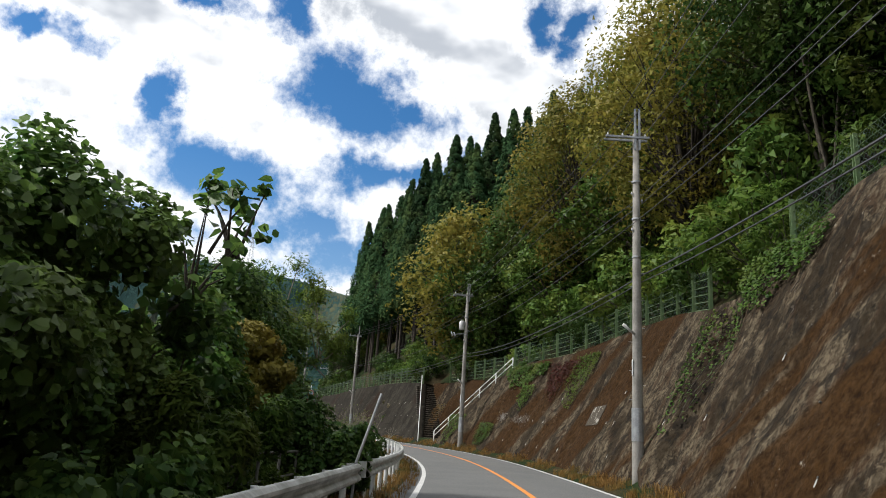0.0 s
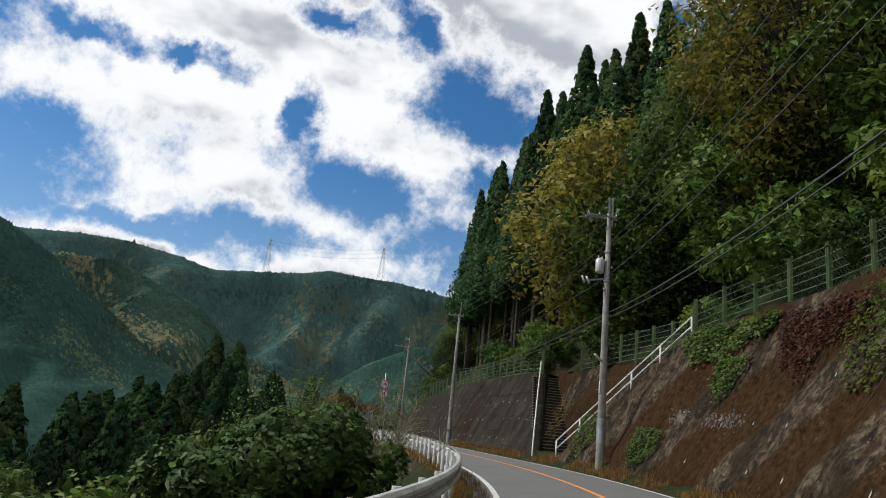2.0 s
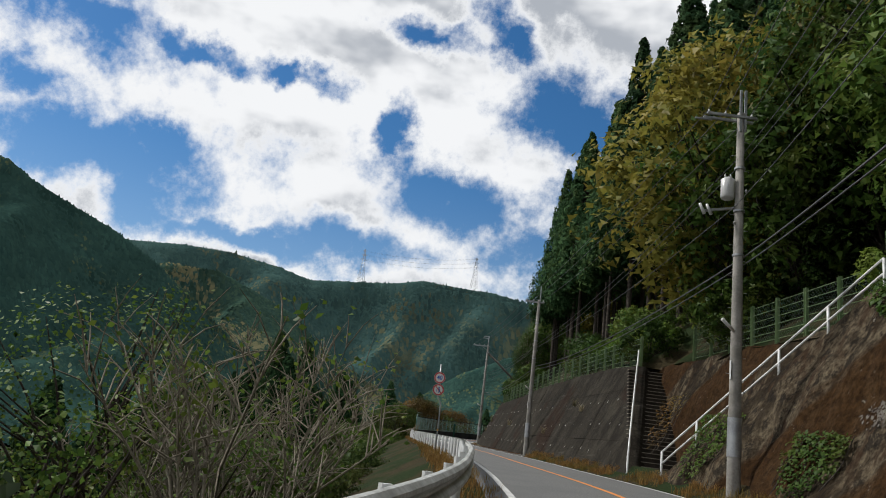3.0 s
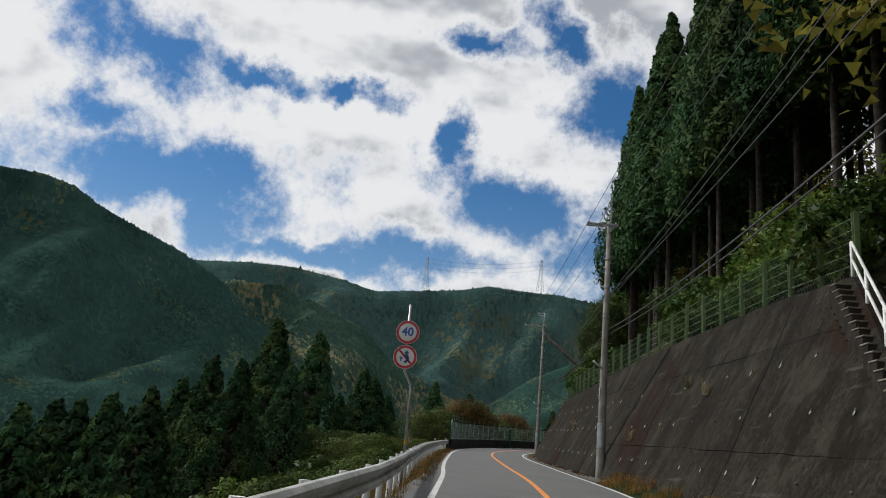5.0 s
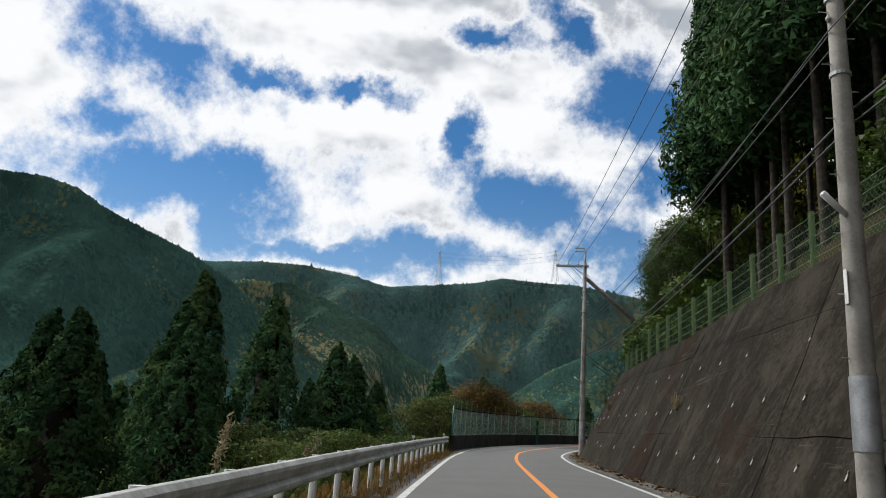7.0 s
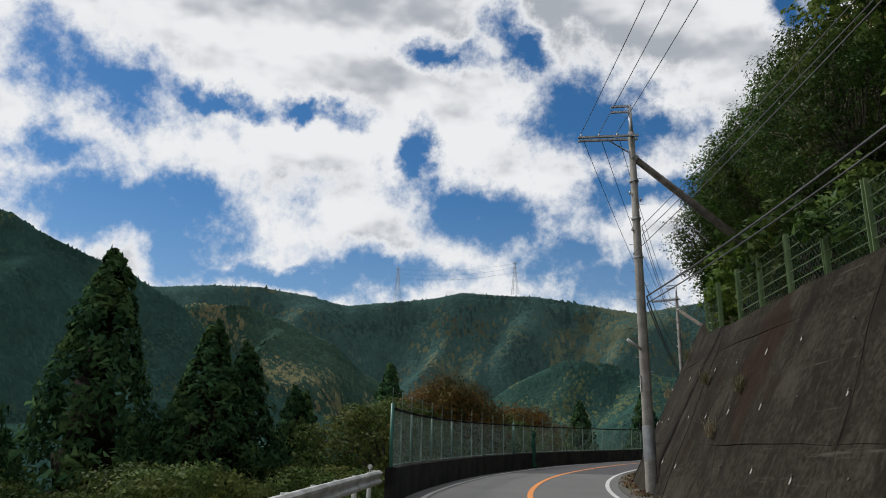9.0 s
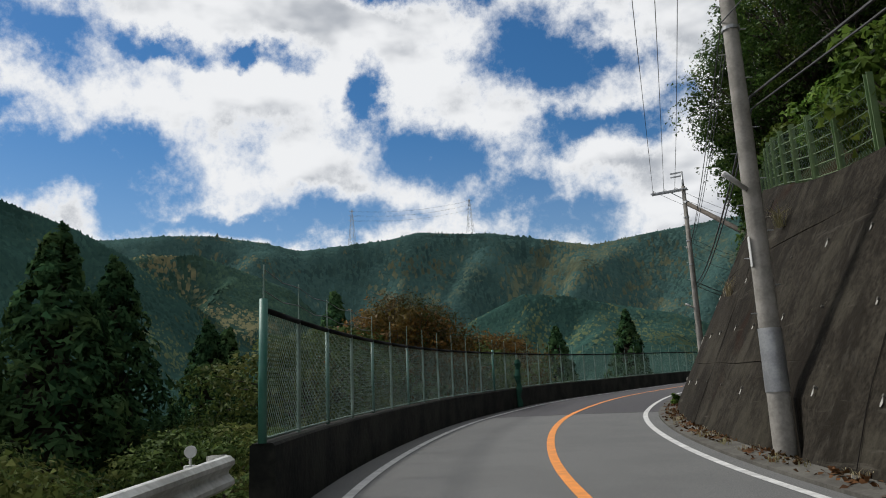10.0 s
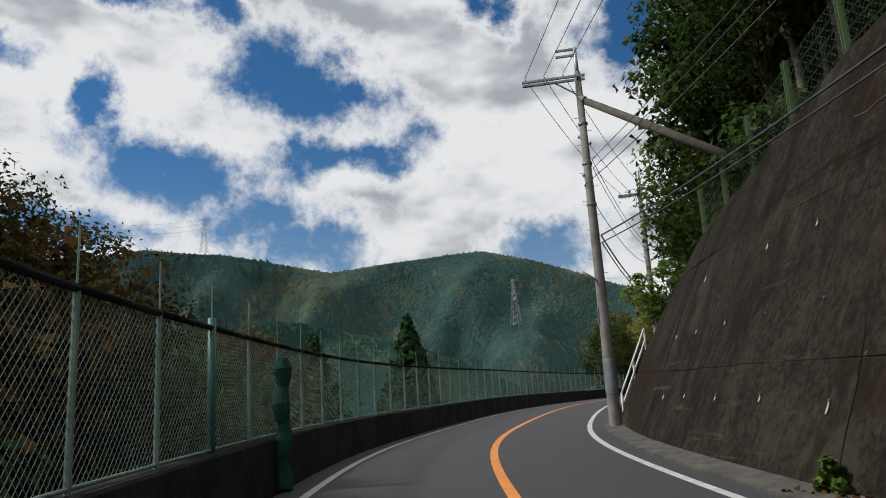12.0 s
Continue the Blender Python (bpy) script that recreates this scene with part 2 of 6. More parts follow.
def mossy_wall_build(net, pos, bsdf):
    """Shotcrete slope: blotched grey, crossed by slanting bands of red-brown moss."""
    grain = net.noise(pos, 5.0, 8.0, 0.74)
    lumps = net.noise(pos, 1.4, 6.0, 0.6)
    x, y, z = net.n("ShaderNodeSeparateXYZ", {0: pos}).outputs[:3]
    slant = net.m("MULTIPLY_ADD", z, 1.25, y)
    band = net.noise(net.n("ShaderNodeCombineXYZ", {0: net.m("MULTIPLY", slant, 1.0), 1: net.m("MULTIPLY", z, 0.2), 2: 3.0}).outputs[0], 0.24, 5.0, 0.55)
    tall = net.n("ShaderNodeMapping", {"Vector": pos, "Scale": (1.0, 1.0, 0.2)}).outputs[0]
    run = net.noise(tall, 1.8, 7.0, 0.7)
    blot = net.noise(pos, 2.3, 8.0, 0.75)
    col = net.mix(net.ramp(grain, 0.36, 0.64), rgb(0.026, 0.019, 0.012), rgb(0.125, 0.100, 0.066))
    col = net.mix(net.m("MULTIPLY", net.ramp(run, 0.48, 0.60), 0.75), col, rgb(0.030, 0.016, 0.009))
    wide = net.noise(tall, 0.8, 6.0, 0.62)
    col = net.mix(net.m("MULTIPLY", net.ramp(wide, 0.48, 0.58), 0.8), col, rgb(0.018, 0.013, 0.008))
    col = net.mix(net.m("MULTIPLY", net.ramp(blot, 0.50, 0.57), 0.8), col, rgb(0.012, 0.010, 0.008))
    moss = net.mix(net.ramp(grain, 0.3, 0.7), rgb(0.012, 0.0054, 0.0018), rgb(0.050, 0.0245, 0.0082))
    col = net.mix(net.m("MULTIPLY", net.ramp(band, 0.485, 0.545), 0.9), col, moss)
    flake = net.noise(pos, 3.0, 8.0, 0.78)
    col = net.mix(net.m("MULTIPLY", net.ramp(flake, 0.63, 0.69), 0.75), col, rgb(0.30, 0.27, 0.22))
    return col, net.m("ADD", grain, net.m("MULTIPLY", lumps, 1.2)), 0.10


def peel_build(net, pos, bsdf):
    """White render, most of it fallen off the dark concrete."""
    slip = net.n("ShaderNodeMapping", {"Vector": pos, "Scale": (1.0, 1.0, 0.6), "Rotation": (0.6, 0, 0)}).outputs[0]
    rest = net.noise(slip, 2.6, 9.0, 0.7)
    grain = net.noise(pos, 14.0, 5.0, 0.7)
    base = net.mix(net.ramp(grain, 0.3, 0.7), rgb(0.035, 0.029, 0.022), rgb(0.085, 0.072, 0.056))
    return net.mix(net.ramp(rest, 0.535, 0.57), base, rgb(0.32, 0.30, 0.26)), rest, 0.01


def soil_build(net, pos, bsdf):
    grain = net.noise(pos, 5.0, 6.0, 0.65)
    patch = net.noise(pos, 0.5, 4.0)
    col = net.mix(net.ramp(grain, 0.3, 0.7), rgb(0.022, 0.018, 0.010), rgb(0.05, 0.04, 0.02))
    col = net.mix(net.ramp(patch, 0.42, 0.58), col, rgb(0.016, 0.026, 0.009))
    return col, grain, 0.08


def canopy_look(name, a, b, c, d, share):
    """Crowns far off: each has its own tone; conifers, with stands of broadleaf trees among them."""
    def build(net, pos, bsdf):
        crown = net.n("ShaderNodeNewGeometry").outputs["Random Per Island"]
        patch = net.noise(pos, 0.0055, 5.0, 0.62)
        fine = net.noise(pos, 0.35, 4.0, 0.7)
        dark = net.mix(crown, rgb(*a), rgb(*b))
        leaf = net.mix(crown, rgb(*c), rgb(*d))
        wood = net.ramp(net.m("MULTIPLY_ADD", net.m("SUBTRACT", crown, 0.5), 0.12, patch), share, share + 0.05)
        col = net.mix(wood, dark, leaf)
        stand = net.noise(pos, 0.013, 4.0, 0.6)
        value = net.m("MULTIPLY", net.ramp(fine, 0.3, 0.7, 0.94, 1.06), net.ramp(stand, 0.35, 0.65, 0.68, 1.28))
        tone = net.n("ShaderNodeHueSaturation", {"Color": col, "Value": value})
        return tone.outputs[0], None, 0
    return material(name, build, 0.95, 0.0, 0.0)


def forest_look(dark, mid, leaf, share):
    """Woods far off, seen as one canopy of packed crowns; patches of it are broadleaf."""
    def build(net, pos, bsdf):
        crown = net.n("ShaderNodeTexVoronoi", {"Vector": pos, "Scale": 0.16, "Randomness": 1.0})
        gap_ = net.ramp(crown.outputs["Distance"], 0.15, 0.75)
        tone = net.n("ShaderNodeSeparateColor", {0: crown.outputs["Color"]}).outputs[0]
        patch = net.noise(pos, 0.0042, 5.0, 0.6)
        fine = net.noise(pos, 0.02, 5.0, 0.7)
        col = net.mix(tone, rgb(*dark), rgb(*mid))
        wood = net.ramp(net.m("MULTIPLY_ADD", net.m("SUBTRACT", fine, 0.5), 0.5, patch), share, share + 0.07)
        col = net.mix(net.m("MULTIPLY", wood, net.m("MULTIPLY_ADD", tone, 0.9, 0.1)), col, rgb(*leaf))
        return col, net.m("SUBTRACT", 1.0, gap_), 1.6
    return build


M_ASPHALT = material("worn asphalt", asphalt_build, 0.85)
M_ASPHALT_NEW = material("dark asphalt", new_asphalt_build, 0.8)
M_WALL = material("weathered concrete", wall_build, 0.95, 0.0, 0.08)
M_MOSSY = material("mossy shotcrete", mossy_wall_build, 0.95, 0.0, 0.06)
M_PEEL = material("peeling white render", peel_build, 0.9, 0.0, 0.1)
M_SOIL = material("soil", soil_build, 0.95, 0.0, 0.05)
# haze is put into these canopy colours: bluish, and palest on the far ridge
M_FOREST_HAZED = material("hazed far forest canopy", forest_look((0.036, 0.072, 0.068), (0.047, 0.088, 0.077), (0.080, 0.098, 0.066), 0.57), 0.95, 0.0, 0.0)
# the same canopy darkened in colour, for slopes that lie in shade
M_FOREST_SHADED = material("shaded forest canopy", forest_look((0.022, 0.050, 0.043), (0.030, 0.064, 0.052), (0.050, 0.076, 0.046), 0.58), 0.95, 0.0, 0.0)
# the spur's yellow: turning trees, and sunlight on the slope painted in
M_FOREST_LEAF = material("yellowing sunlit forest canopy", forest_look((0.024, 0.052, 0.044), (0.040, 0.072, 0.054), (0.120, 0.115, 0.062), 0.52), 0.95, 0.0, 0.0)
M_WHITE = plain("road paint", (0.62, 0.62, 0.60), (0.40, 0.40, 0.39), 5.0, 0.7)
M_ORANGE = plain("orange road paint", (0.78, 0.27, 0.035), (0.55, 0.20, 0.04), 5.0, 0.7)
M_POLE = plain("pole concrete", (0.30, 0.285, 0.26), (0.19, 0.18, 0.16), 2.2, 0.85)
M_STEEL = plain("galvanised steel", (0.40, 0.41, 0.42), (0.26, 0.27, 0.28), 3.0, 0.45, 0.6)
M_RAIL = plain("rail paint", (0.78, 0.79, 0.78), (0.60, 0.60, 0.58), 2.5, 0.5)
M_BEAM = plain("dirty galvanised beam", (0.52, 0.53, 0.51), (0.27, 0.27, 0.245), 1.6, 0.55, 0.0, 0.003)
M_CABLE = plain("cable", (0.032, 0.032, 0.033), (0.055, 0.055, 0.055), 3.0, 0.5)
M_BARK = plain("bark", (0.085, 0.072, 0.060), (0.035, 0.029, 0.024), 5.0, 0.95, 0.0, 0.03)
M_PALE_BARK = plain("grey bark", (0.30, 0.265, 0.21), (0.15, 0.13, 0.10), 5.0, 0.95, 0.0, 0.02)
# near-black colour of the cedar hearts, standing in for shade inside the crown
M_CROWN_SHADE = plain("dark crown shade", (0.030, 0.026, 0.018), (0.012, 0.011, 0.008), 3.0, 0.95, 0.0, 0.05)
M_GREY_BARK = plain("weathered grey bark", (0.15, 0.13, 0.105), (0.075, 0.064, 0.05), 5.0, 0.95, 0.0, 0.02)
M_CEDAR = leaves("cedar needles", (0.020, 0.050, 0.021), (0.052, 0.108, 0.042), (0.076, 0.114, 0.036), 0.7, 0.2, 0.02)
M_VALLEY_CEDAR = leaves("valley cedar needles", (0.016, 0.042, 0.020), (0.046, 0.092, 0.038), (0.070, 0.106, 0.036), 0.8, 0.2, 0.0)
M_GREEN = leaves("green leaves", (0.040, 0.086, 0.016), (0.092, 0.155, 0.030), (0.130, 0.150, 0.028), 0.5, 0.32)
M_DEEP_GREEN = leaves("deep green leaves", (0.024, 0.056, 0.014), (0.066, 0.120, 0.026), (0.100, 0.126, 0.028), 0.5, 0.34)
M_BRONZE = leaves("bronze leaves", (0.080, 0.066, 0.018), (0.165, 0.130, 0.034), (0.120, 0.112, 0.028), 0.5, 0.3)
M_CHERRY = leaves("cherry leaves", (0.030, 0.050, 0.014), (0.090, 0.088, 0.024), (0.120, 0.070, 0.024), 0.5, 0.3)
M_AUTUMN = leaves("autumn leaves", (0.120, 0.124, 0.024), (0.220, 0.200, 0.040), (0.240, 0.185, 0.038), 0.5, 0.38)
M_OLIVE = leaves("olive leaves", (0.028, 0.054, 0.015), (0.088, 0.128, 0.034), (0.118, 0.124, 0.036), 0.6, 0.34, 0.05)
M_RUST = leaves("rust leaves", (0.075, 0.046, 0.014), (0.185, 0.098, 0.028), (0.115, 0.096, 0.026), 0.5, 0.38, 0.05)
M_VINE = leaves("vine leaves", (0.042, 0.104, 0.024), (0.165, 0.270, 0.060), (0.140, 0.195, 0.044), 0.42, 0.48, 0.28)
M_LIGHT_GREEN = leaves("young leaves", (0.050, 0.105, 0.018), (0.135, 0.215, 0.038), (0.165, 0.195, 0.036), 0.5, 0.42)
M_IVY_RED = leaves("red ivy", (0.035, 0.010, 0.008), (0.085, 0.024, 0.016), (0.06, 0.035, 0.012))
M_DRY = leaves("dry grass", (0.13, 0.070, 0.022), (0.28, 0.165, 0.055), (0.11, 0.095, 0.025), 0.8, 0.2, 0.05)
M_STRAW = leaves("straw", (0.16, 0.13, 0.075), (0.34, 0.29, 0.19), (0.12, 0.12, 0.05), 0.8, 0.2, 0.05)
M_LITTER = leaves("fallen leaves", (0.055, 0.026, 0.012), (0.15, 0.070, 0.028), (0.09, 0.06, 0.03), 0.8, 0.1)
# crown colours carry the same painted haze as the canopy beneath them
M_FAR_HAZED = canopy_look("hazed far woods", (0.036, 0.072, 0.068), (0.047, 0.088, 0.077), (0.066, 0.092, 0.068), (0.100, 0.106, 0.064), 0.53)
# conifer crowns, their slope's shade put into the colour
M_CONIFER_SHADED = canopy_look("shaded far conifer woods", (0.022, 0.050, 0.043), (0.030, 0.064, 0.052), (0.048, 0.076, 0.046), (0.078, 0.092, 0.046), 0.58)
# yellowing crowns, brightened in colour for the sunlit spur
M_FAR_LEAF = canopy_look("far yellowing sunlit woods", (0.022, 0.046, 0.036), (0.040, 0.070, 0.047), (0.070, 0.080, 0.044), (0.150, 0.138, 0.076), 0.52)
M_STRAW_STEM = plain("straw stem", (0.24, 0.17, 0.10), (0.16, 0.11, 0.07), 4.0, 0.8)
M_OLD_PIPE = plain("dull old pipe", (0.13, 0.13, 0.12), (0.07, 0.065, 0.055), 5.0, 0.7)
M_FENCE = plain("green fence paint", (0.125, 0.200, 0.085), (0.17, 0.235, 0.11), 3.0, 0.55)
M_NET = plain("green net wire", (0.05, 0.10, 0.07), (0.08, 0.13, 0.09), 3.0, 0.5)
M_LINK = plain("galvanised chain link", (0.24, 0.33, 0.29), (0.14, 0.21, 0.175), 3.0, 0.5, 0.2)
M_LINK_TEAL = plain("faded teal post", (0.10, 0.22, 0.19), (0.16, 0.27, 0.235), 3.0, 0.5)
M_NET_ROLL = plain("dark green net", (0.016, 0.06, 0.045), (0.026, 0.085, 0.06), 14.0, 0.85, 0.0, 0.02)
M_TEAL = plain("teal fence paint", (0.03, 0.14, 0.11), (0.05, 0.17, 0.13), 3.0, 0.5)
M_BLACK = plain("black rubber", (0.008, 0.009, 0.009), (0.016, 0.016, 0.016), 6.0, 0.9)
M_PARAPET = plain("mossy dark concrete", (0.010, 0.011, 0.010), (0.032, 0.032, 0.027), 1.2, 0.9, 0.0, 0.02)
M_KERB = plain("kerb concrete", (0.12, 0.115, 0.10), (0.07, 0.066, 0.058), 2.0, 0.9, 0.0, 0.01)
M_LIME = plain("lime streak", (0.50, 0.49, 0.45), (0.34, 0.33, 0.30), 9.0, 0.9)
M_SEAM = plain("grey mortar", (0.14, 0.13, 0.11), (0.06, 0.055, 0.045), 5.0, 0.95)
M_JOINT = plain("joint shadow filler", (0.012, 0.010, 0.009), (0.02, 0.018, 0.015), 6.0, 0.95)
M_PALE = plain("peeling pale plaster", (0.20, 0.185, 0.16), (0.06, 0.05, 0.042), 3.5, 0.9, 0.0, 0.01)
M_SIGN_WHITE = plain("sign white", (0.66, 0.66, 0.64), (0.56, 0.56, 0.54), 2.0, 0.4)
M_SIGN_RED = plain("sign red", (0.46, 0.025, 0.03), (0.38, 0.025, 0.03), 2.0, 0.4)
M_SIGN_BLUE = plain("sign blue", (0.012, 0.10, 0.42), (0.02, 0.11, 0.36), 2.0, 0.4)
M_YELLOW = plain("yellow band", (0.55, 0.30, 0.03), (0.45, 0.24, 0.03), 2.0, 0.5)
M_WOOD = plain("weathered timber", (0.17, 0.15, 0.13), (0.09, 0.08, 0.07), 4.0, 0.9, 0.0, 0.01)
M_TREAD = plain("pale tread concrete", (0.30, 0.27, 0.22), (0.15, 0.13, 0.105), 2.0, 0.9)
M_STEP = plain("mossy step concrete", (0.04, 0.034, 0.028), (0.02, 0.017, 0.014), 3.0, 0.95, 0.0, 0.02)
M_PORCELAIN = plain("porcelain", (0.55, 0.55, 0.54), (0.42, 0.42, 0.41), 2.0, 0.3)


# ---- building helpers ----
def mesh_of(name, verts, faces, mat, smooth=False):
    me = bpy.data.meshes.new(name)
    me.from_pydata([tuple(v) for v in verts], [], [tuple(int(i) for i in f) for f in faces])
    me.materials.append(mat)
    if smooth:
        me.polygons.foreach_set("use_smooth", [True] * len(me.polygons))
    me.update()
    return me


def child(ob, parent, label=""):
    ob.parent = parent
    return tagged(ob, label)


def part(name, bm, mat, parent=None, label="", smooth=False):
    """Links a bmesh as one mesh object, under a thing or a part."""
    me = bpy.data.meshes.new(name)
    bm.to_mesh(me)
    bm.free()
    me.materials.append(mat)
    if smooth:
        me.polygons.foreach_set("use_smooth", [True] * len(me.polygons))
    ob = new(name, me)
    if parent is not None:
        ob.parent = parent
    return tagged(ob, label)


def box(bm, size, m=None, bevel=0.0):
    """A box of that size round m."""
    res = bmesh.ops.create_cube(bm, size=1.0, matrix=(m or Matrix()) @ Matrix.Diagonal((*size, 1)))
    if bevel:
        edges = list({e for v in res["verts"] for e in v.link_edges})
        bmesh.ops.bevel(bm, geom=edges, offset=bevel, segments=2, affect="EDGES")
    return bm


def tube(bm, pts, radii, sides=8, caps=True):
    """A round bar through the points."""
    rings = []
    for i, p in enumerate(pts):
        p = Vector(p)
        a, b = Vector(pts[max(i - 1, 0)]), Vector(pts[min(i + 1, len(pts) - 1)])
        z = (b - a).normalized()
        x = z.orthogonal().normalized() if abs(z.z) > 0.9 else z.cross(Vector((0, 0, 1))).normalized()
        y = z.cross(x)
        r = radii[i] if isinstance(radii, (list, tuple)) else radii
        rings.append([bm.verts.new(p + r * (math.cos(k * math.tau / sides) * x + math.sin(k * math.tau / sides) * y)) for k in range(sides)])
    for a, b in zip(rings, rings[1:]):
        for k in range(sides):
            bm.faces.new((a[k], a[(k + 1) % sides], b[(k + 1) % sides], b[k]))
    if caps:
        bm.faces.new(rings[0][::-1])
        bm.faces.new(rings[-1])
    return bm


def sweep(name, s0, s1, step, profile, mat, shake=0.0, smooth=False, closed=False):
    """A sheet swept along the road; profile(s) gives its rows of d and h."""
    n = max(2, int(round((s1 - s0) / step)) + 1)
    rows = [[at(s, d, h) for d, h in profile(s)] for s in np.linspace(s0, s1, n)]
    k = len(rows[0])
    verts = [v for r in rows for v in r]
    if shake:
        verts = [v + shake * noise.noise_vector(v * 0.7) for v in verts]
    faces = [(i * k + j, i * k + (j + 1) % k, (i + 1) * k + (j + 1) % k, (i + 1) * k + j)
             for i in range(n - 1) for j in range(k if closed else k - 1)]
    if closed:
        faces += [tuple(range(k))[::-1], tuple((n - 1) * k + j for j in range(k))]
    return new(name, mesh_of(name, verts, faces, mat, smooth))


rng = np.random.default_rng(7)


# ---- ground, road, walls ----
def left_drop(s, d):
    """The bank beside the road falls to the valley."""
    u = -d - 3.6
    return -0.15 - 0.55 * max(0.0, u - 0.6) if u < 30 else -16.3 - 0.12 * (u - 30)


def bank_top(s):
    """The height at which the wooded slope begins behind the wall."""
    if 66.5 < s < 88:
        return 5.3
    return max(wall_top(s), 5.5 - 0.2 * (s - 162)) if s > 162 else wall_top(s)


def bank_edge(s):
    return 7.3 if 66.5 < s < 88 else 3.7 + 0.5 * bank_top(s)


def right_rise(s, d):
    u = max(0.0, d - bank_edge(s))
    return bank_top(s) - 0.12 + 0.82 * min(u, 20) + 0.6 * max(0.0, u - 20)


def ground_mesh():
    verts, faces = [], []

    def strip(ds, height, s0=-6, s1=252, step=2.0):
        n = int((s1 - s0) / step) + 1
        k = len(ds)
        base = len(verts)
        for s in np.linspace(s0, s1, n):
            for d in ds:
                q = d - 1000 if d > 900 else None
                if q is None:
                    p = at(s, d, height(s, d))
                elif q < 0:
                    p = at(s, 3.3 + 0.5 * wall_top(s) + 0.3, wall_top(s) - 0.1) if not 66.5 < s < 88 else at(s, 7.25, 5.15)
                else:
                    d = bank_edge(s) + q
                    p = at(s, d, height(s, d))
                bump = noise.noise(p * 0.25) * min(0.6, 0.05 * abs(d))
                verts.append((p.x, p.y, p.z + bump - 0.02))
        faces.extend((base + i * k + j, base + i * k + j + 1, base + (i + 1) * k + j + 1, base + (i + 1) * k + j)
                     for i in range(n - 1) for j in range(k - 1))
    strip([-45, -36, -30, -24, -18, -14, -11, -9, -7, -5.6, -4.6, -4.1, -3.6, -3.0], left_drop)
    strip([-3.0, -1.5, 0, 1.5, 3.0, 3.5], lambda s, d: -0.12)
    strip([999.0] + [1000.0 + q for q in (0, 0.8, 2, 4, 6, 9, 13, 18, 24, 31, 39, 49, 64)], right_rise, -6, 252, 1.0)
    # the wide sheet beneath it, out to the horizon
    base = len(verts)
    rings = [0, 40, 80, 120, 180, 260, 400, 700, 1200, 2200, 4200]
    for r in rings:
        for k in range(48):
            a = k * math.tau / 48
            verts.append((-20 + r * math.cos(a), 80 + r * math.sin(a), -24 - 0.004 * r))
    for i in range(len(rings) - 1):
        for k in range(48):
            faces.append((base + i * 48 + k, base + i * 48 + (k + 1) % 48, base + (i + 1) * 48 + (k + 1) % 48, base + (i + 1) * 48 + k))
    return mesh_of("ground", verts, faces, M_SOIL, True)


tagged(new("ground", ground_mesh()), "steep wooded valley ground of dark soil and undergrowth", "ground", kind="structure")

SEAM = 152.8
road = sweep("road", -12, SEAM, 1.0, lambda s: [(d, -0.02 * abs(d) / 3 + 0.0) for d in (-3.35, -1.5, 0, 1.5, 3.1)], M_ASPHALT)
tagged(road, "worn grey asphalt two-lane mountain road", "road", kind="structure")
road_far = sweep("road_far", SEAM, 236, 1.0, lambda s: [(d, -0.02 * abs(d) / 3 + 0.003) for d in (-3.35, -1.5, 0, 1.5, 3.1)], M_ASPHALT_NEW)
tagged(road_far, "darker newly laid asphalt on the bend", "road", kind="structure")


def stripe(name, d, wide, mat, label, s0=-10, s1=234):
    off = (lambda s: table(s, d)) if isinstance(d, list) else (lambda s: d)
    ob = sweep(name, s0, s1, 0.7, lambda s: [(off(s) + k * wide / 2, -0.02 * abs(off(s)) / 3 + 0.007) for k in (-1, 1)], mat)
    return tagged(ob, label, "road marking", kind="structure")


stripe("centre_line", 0.0, 0.16, M_ORANGE, "solid orange painted centre line")
stripe("edge_line", [(66, -2.85), (77, -2.5), (86, -2.52), (93, -2.7), (100, -2.85)], 0.14, M_WHITE, "solid white painted edge line")
stripe("edge_line", [(120, 2.62), (138, 2.42), (180, 2.35)], 0.14, M_WHITE, "solid white painted edge line")


def notch(s, h):
    """The foot of the wall is cut back where a pole stands against it."""
    return sum(0.5 * math.exp(-((s - p) / 0.8) ** 2) for p in (39.43, 69.02, 103.65, 139.35, 170.03)) * max(0.0, 1 - max(h, 0.0) / 0.95)


def wall_face(s, base=3.3, joints=(1.45, 4.0)):
    t = wall_top(s)
    hs = sorted(list(np.linspace(0, t, 18)) + [q + o for q in joints for o in (-0.014, -0.006, 0.006, 0.014) if q + 0.1 < t])
    rows = [(base - 0.05 + notch(s, 0), -0.3)] + [(base + notch(s, h) + 0.5 * h + (max(0.0, 0.010 + 0.03 * noise.noise(Vector((s * 0.22, h, 7)))) if any(abs(h - q) < 0.01 for q in joints) else 0.0), h) for h in hs]
    while len(rows) < 31:
        rows.append(rows[-1])
    return rows + [(base + 0.5 * t + 0.45, t + 0.02), (base + 0.5 * t + 0.9, t - 0.4)]


def rib(s, h):
    """How far the near slope bulges out of its plane; it lies flat where it was rendered."""
    q = Vector((s * 0.55 + h * 0.12, h * 0.35, 4.0))
    out = 0.22 * noise.noise(q) + 0.10 * noise.noise(q * 2.7) + 0.05 * noise.noise(q * 6.5)
    out -= 0.45 * math.exp(-((s - 36.6 - 0.2 * h) / 0.8) ** 2) * min(1.0, h)
    out += 0.07 * min(1.0, max(0.0, (1.75 - h) / 0.12)) if 18 < s < 60 else 0.0
    out *= min(1.0, 0.3 + h) * min(1.0, 0.2 + max(0.0, wall_top(s) - h))
    return out * (1 - math.exp(-(((s - 49.0) / 1.9) ** 4) - ((h - 2.5) / 1.2) ** 4))


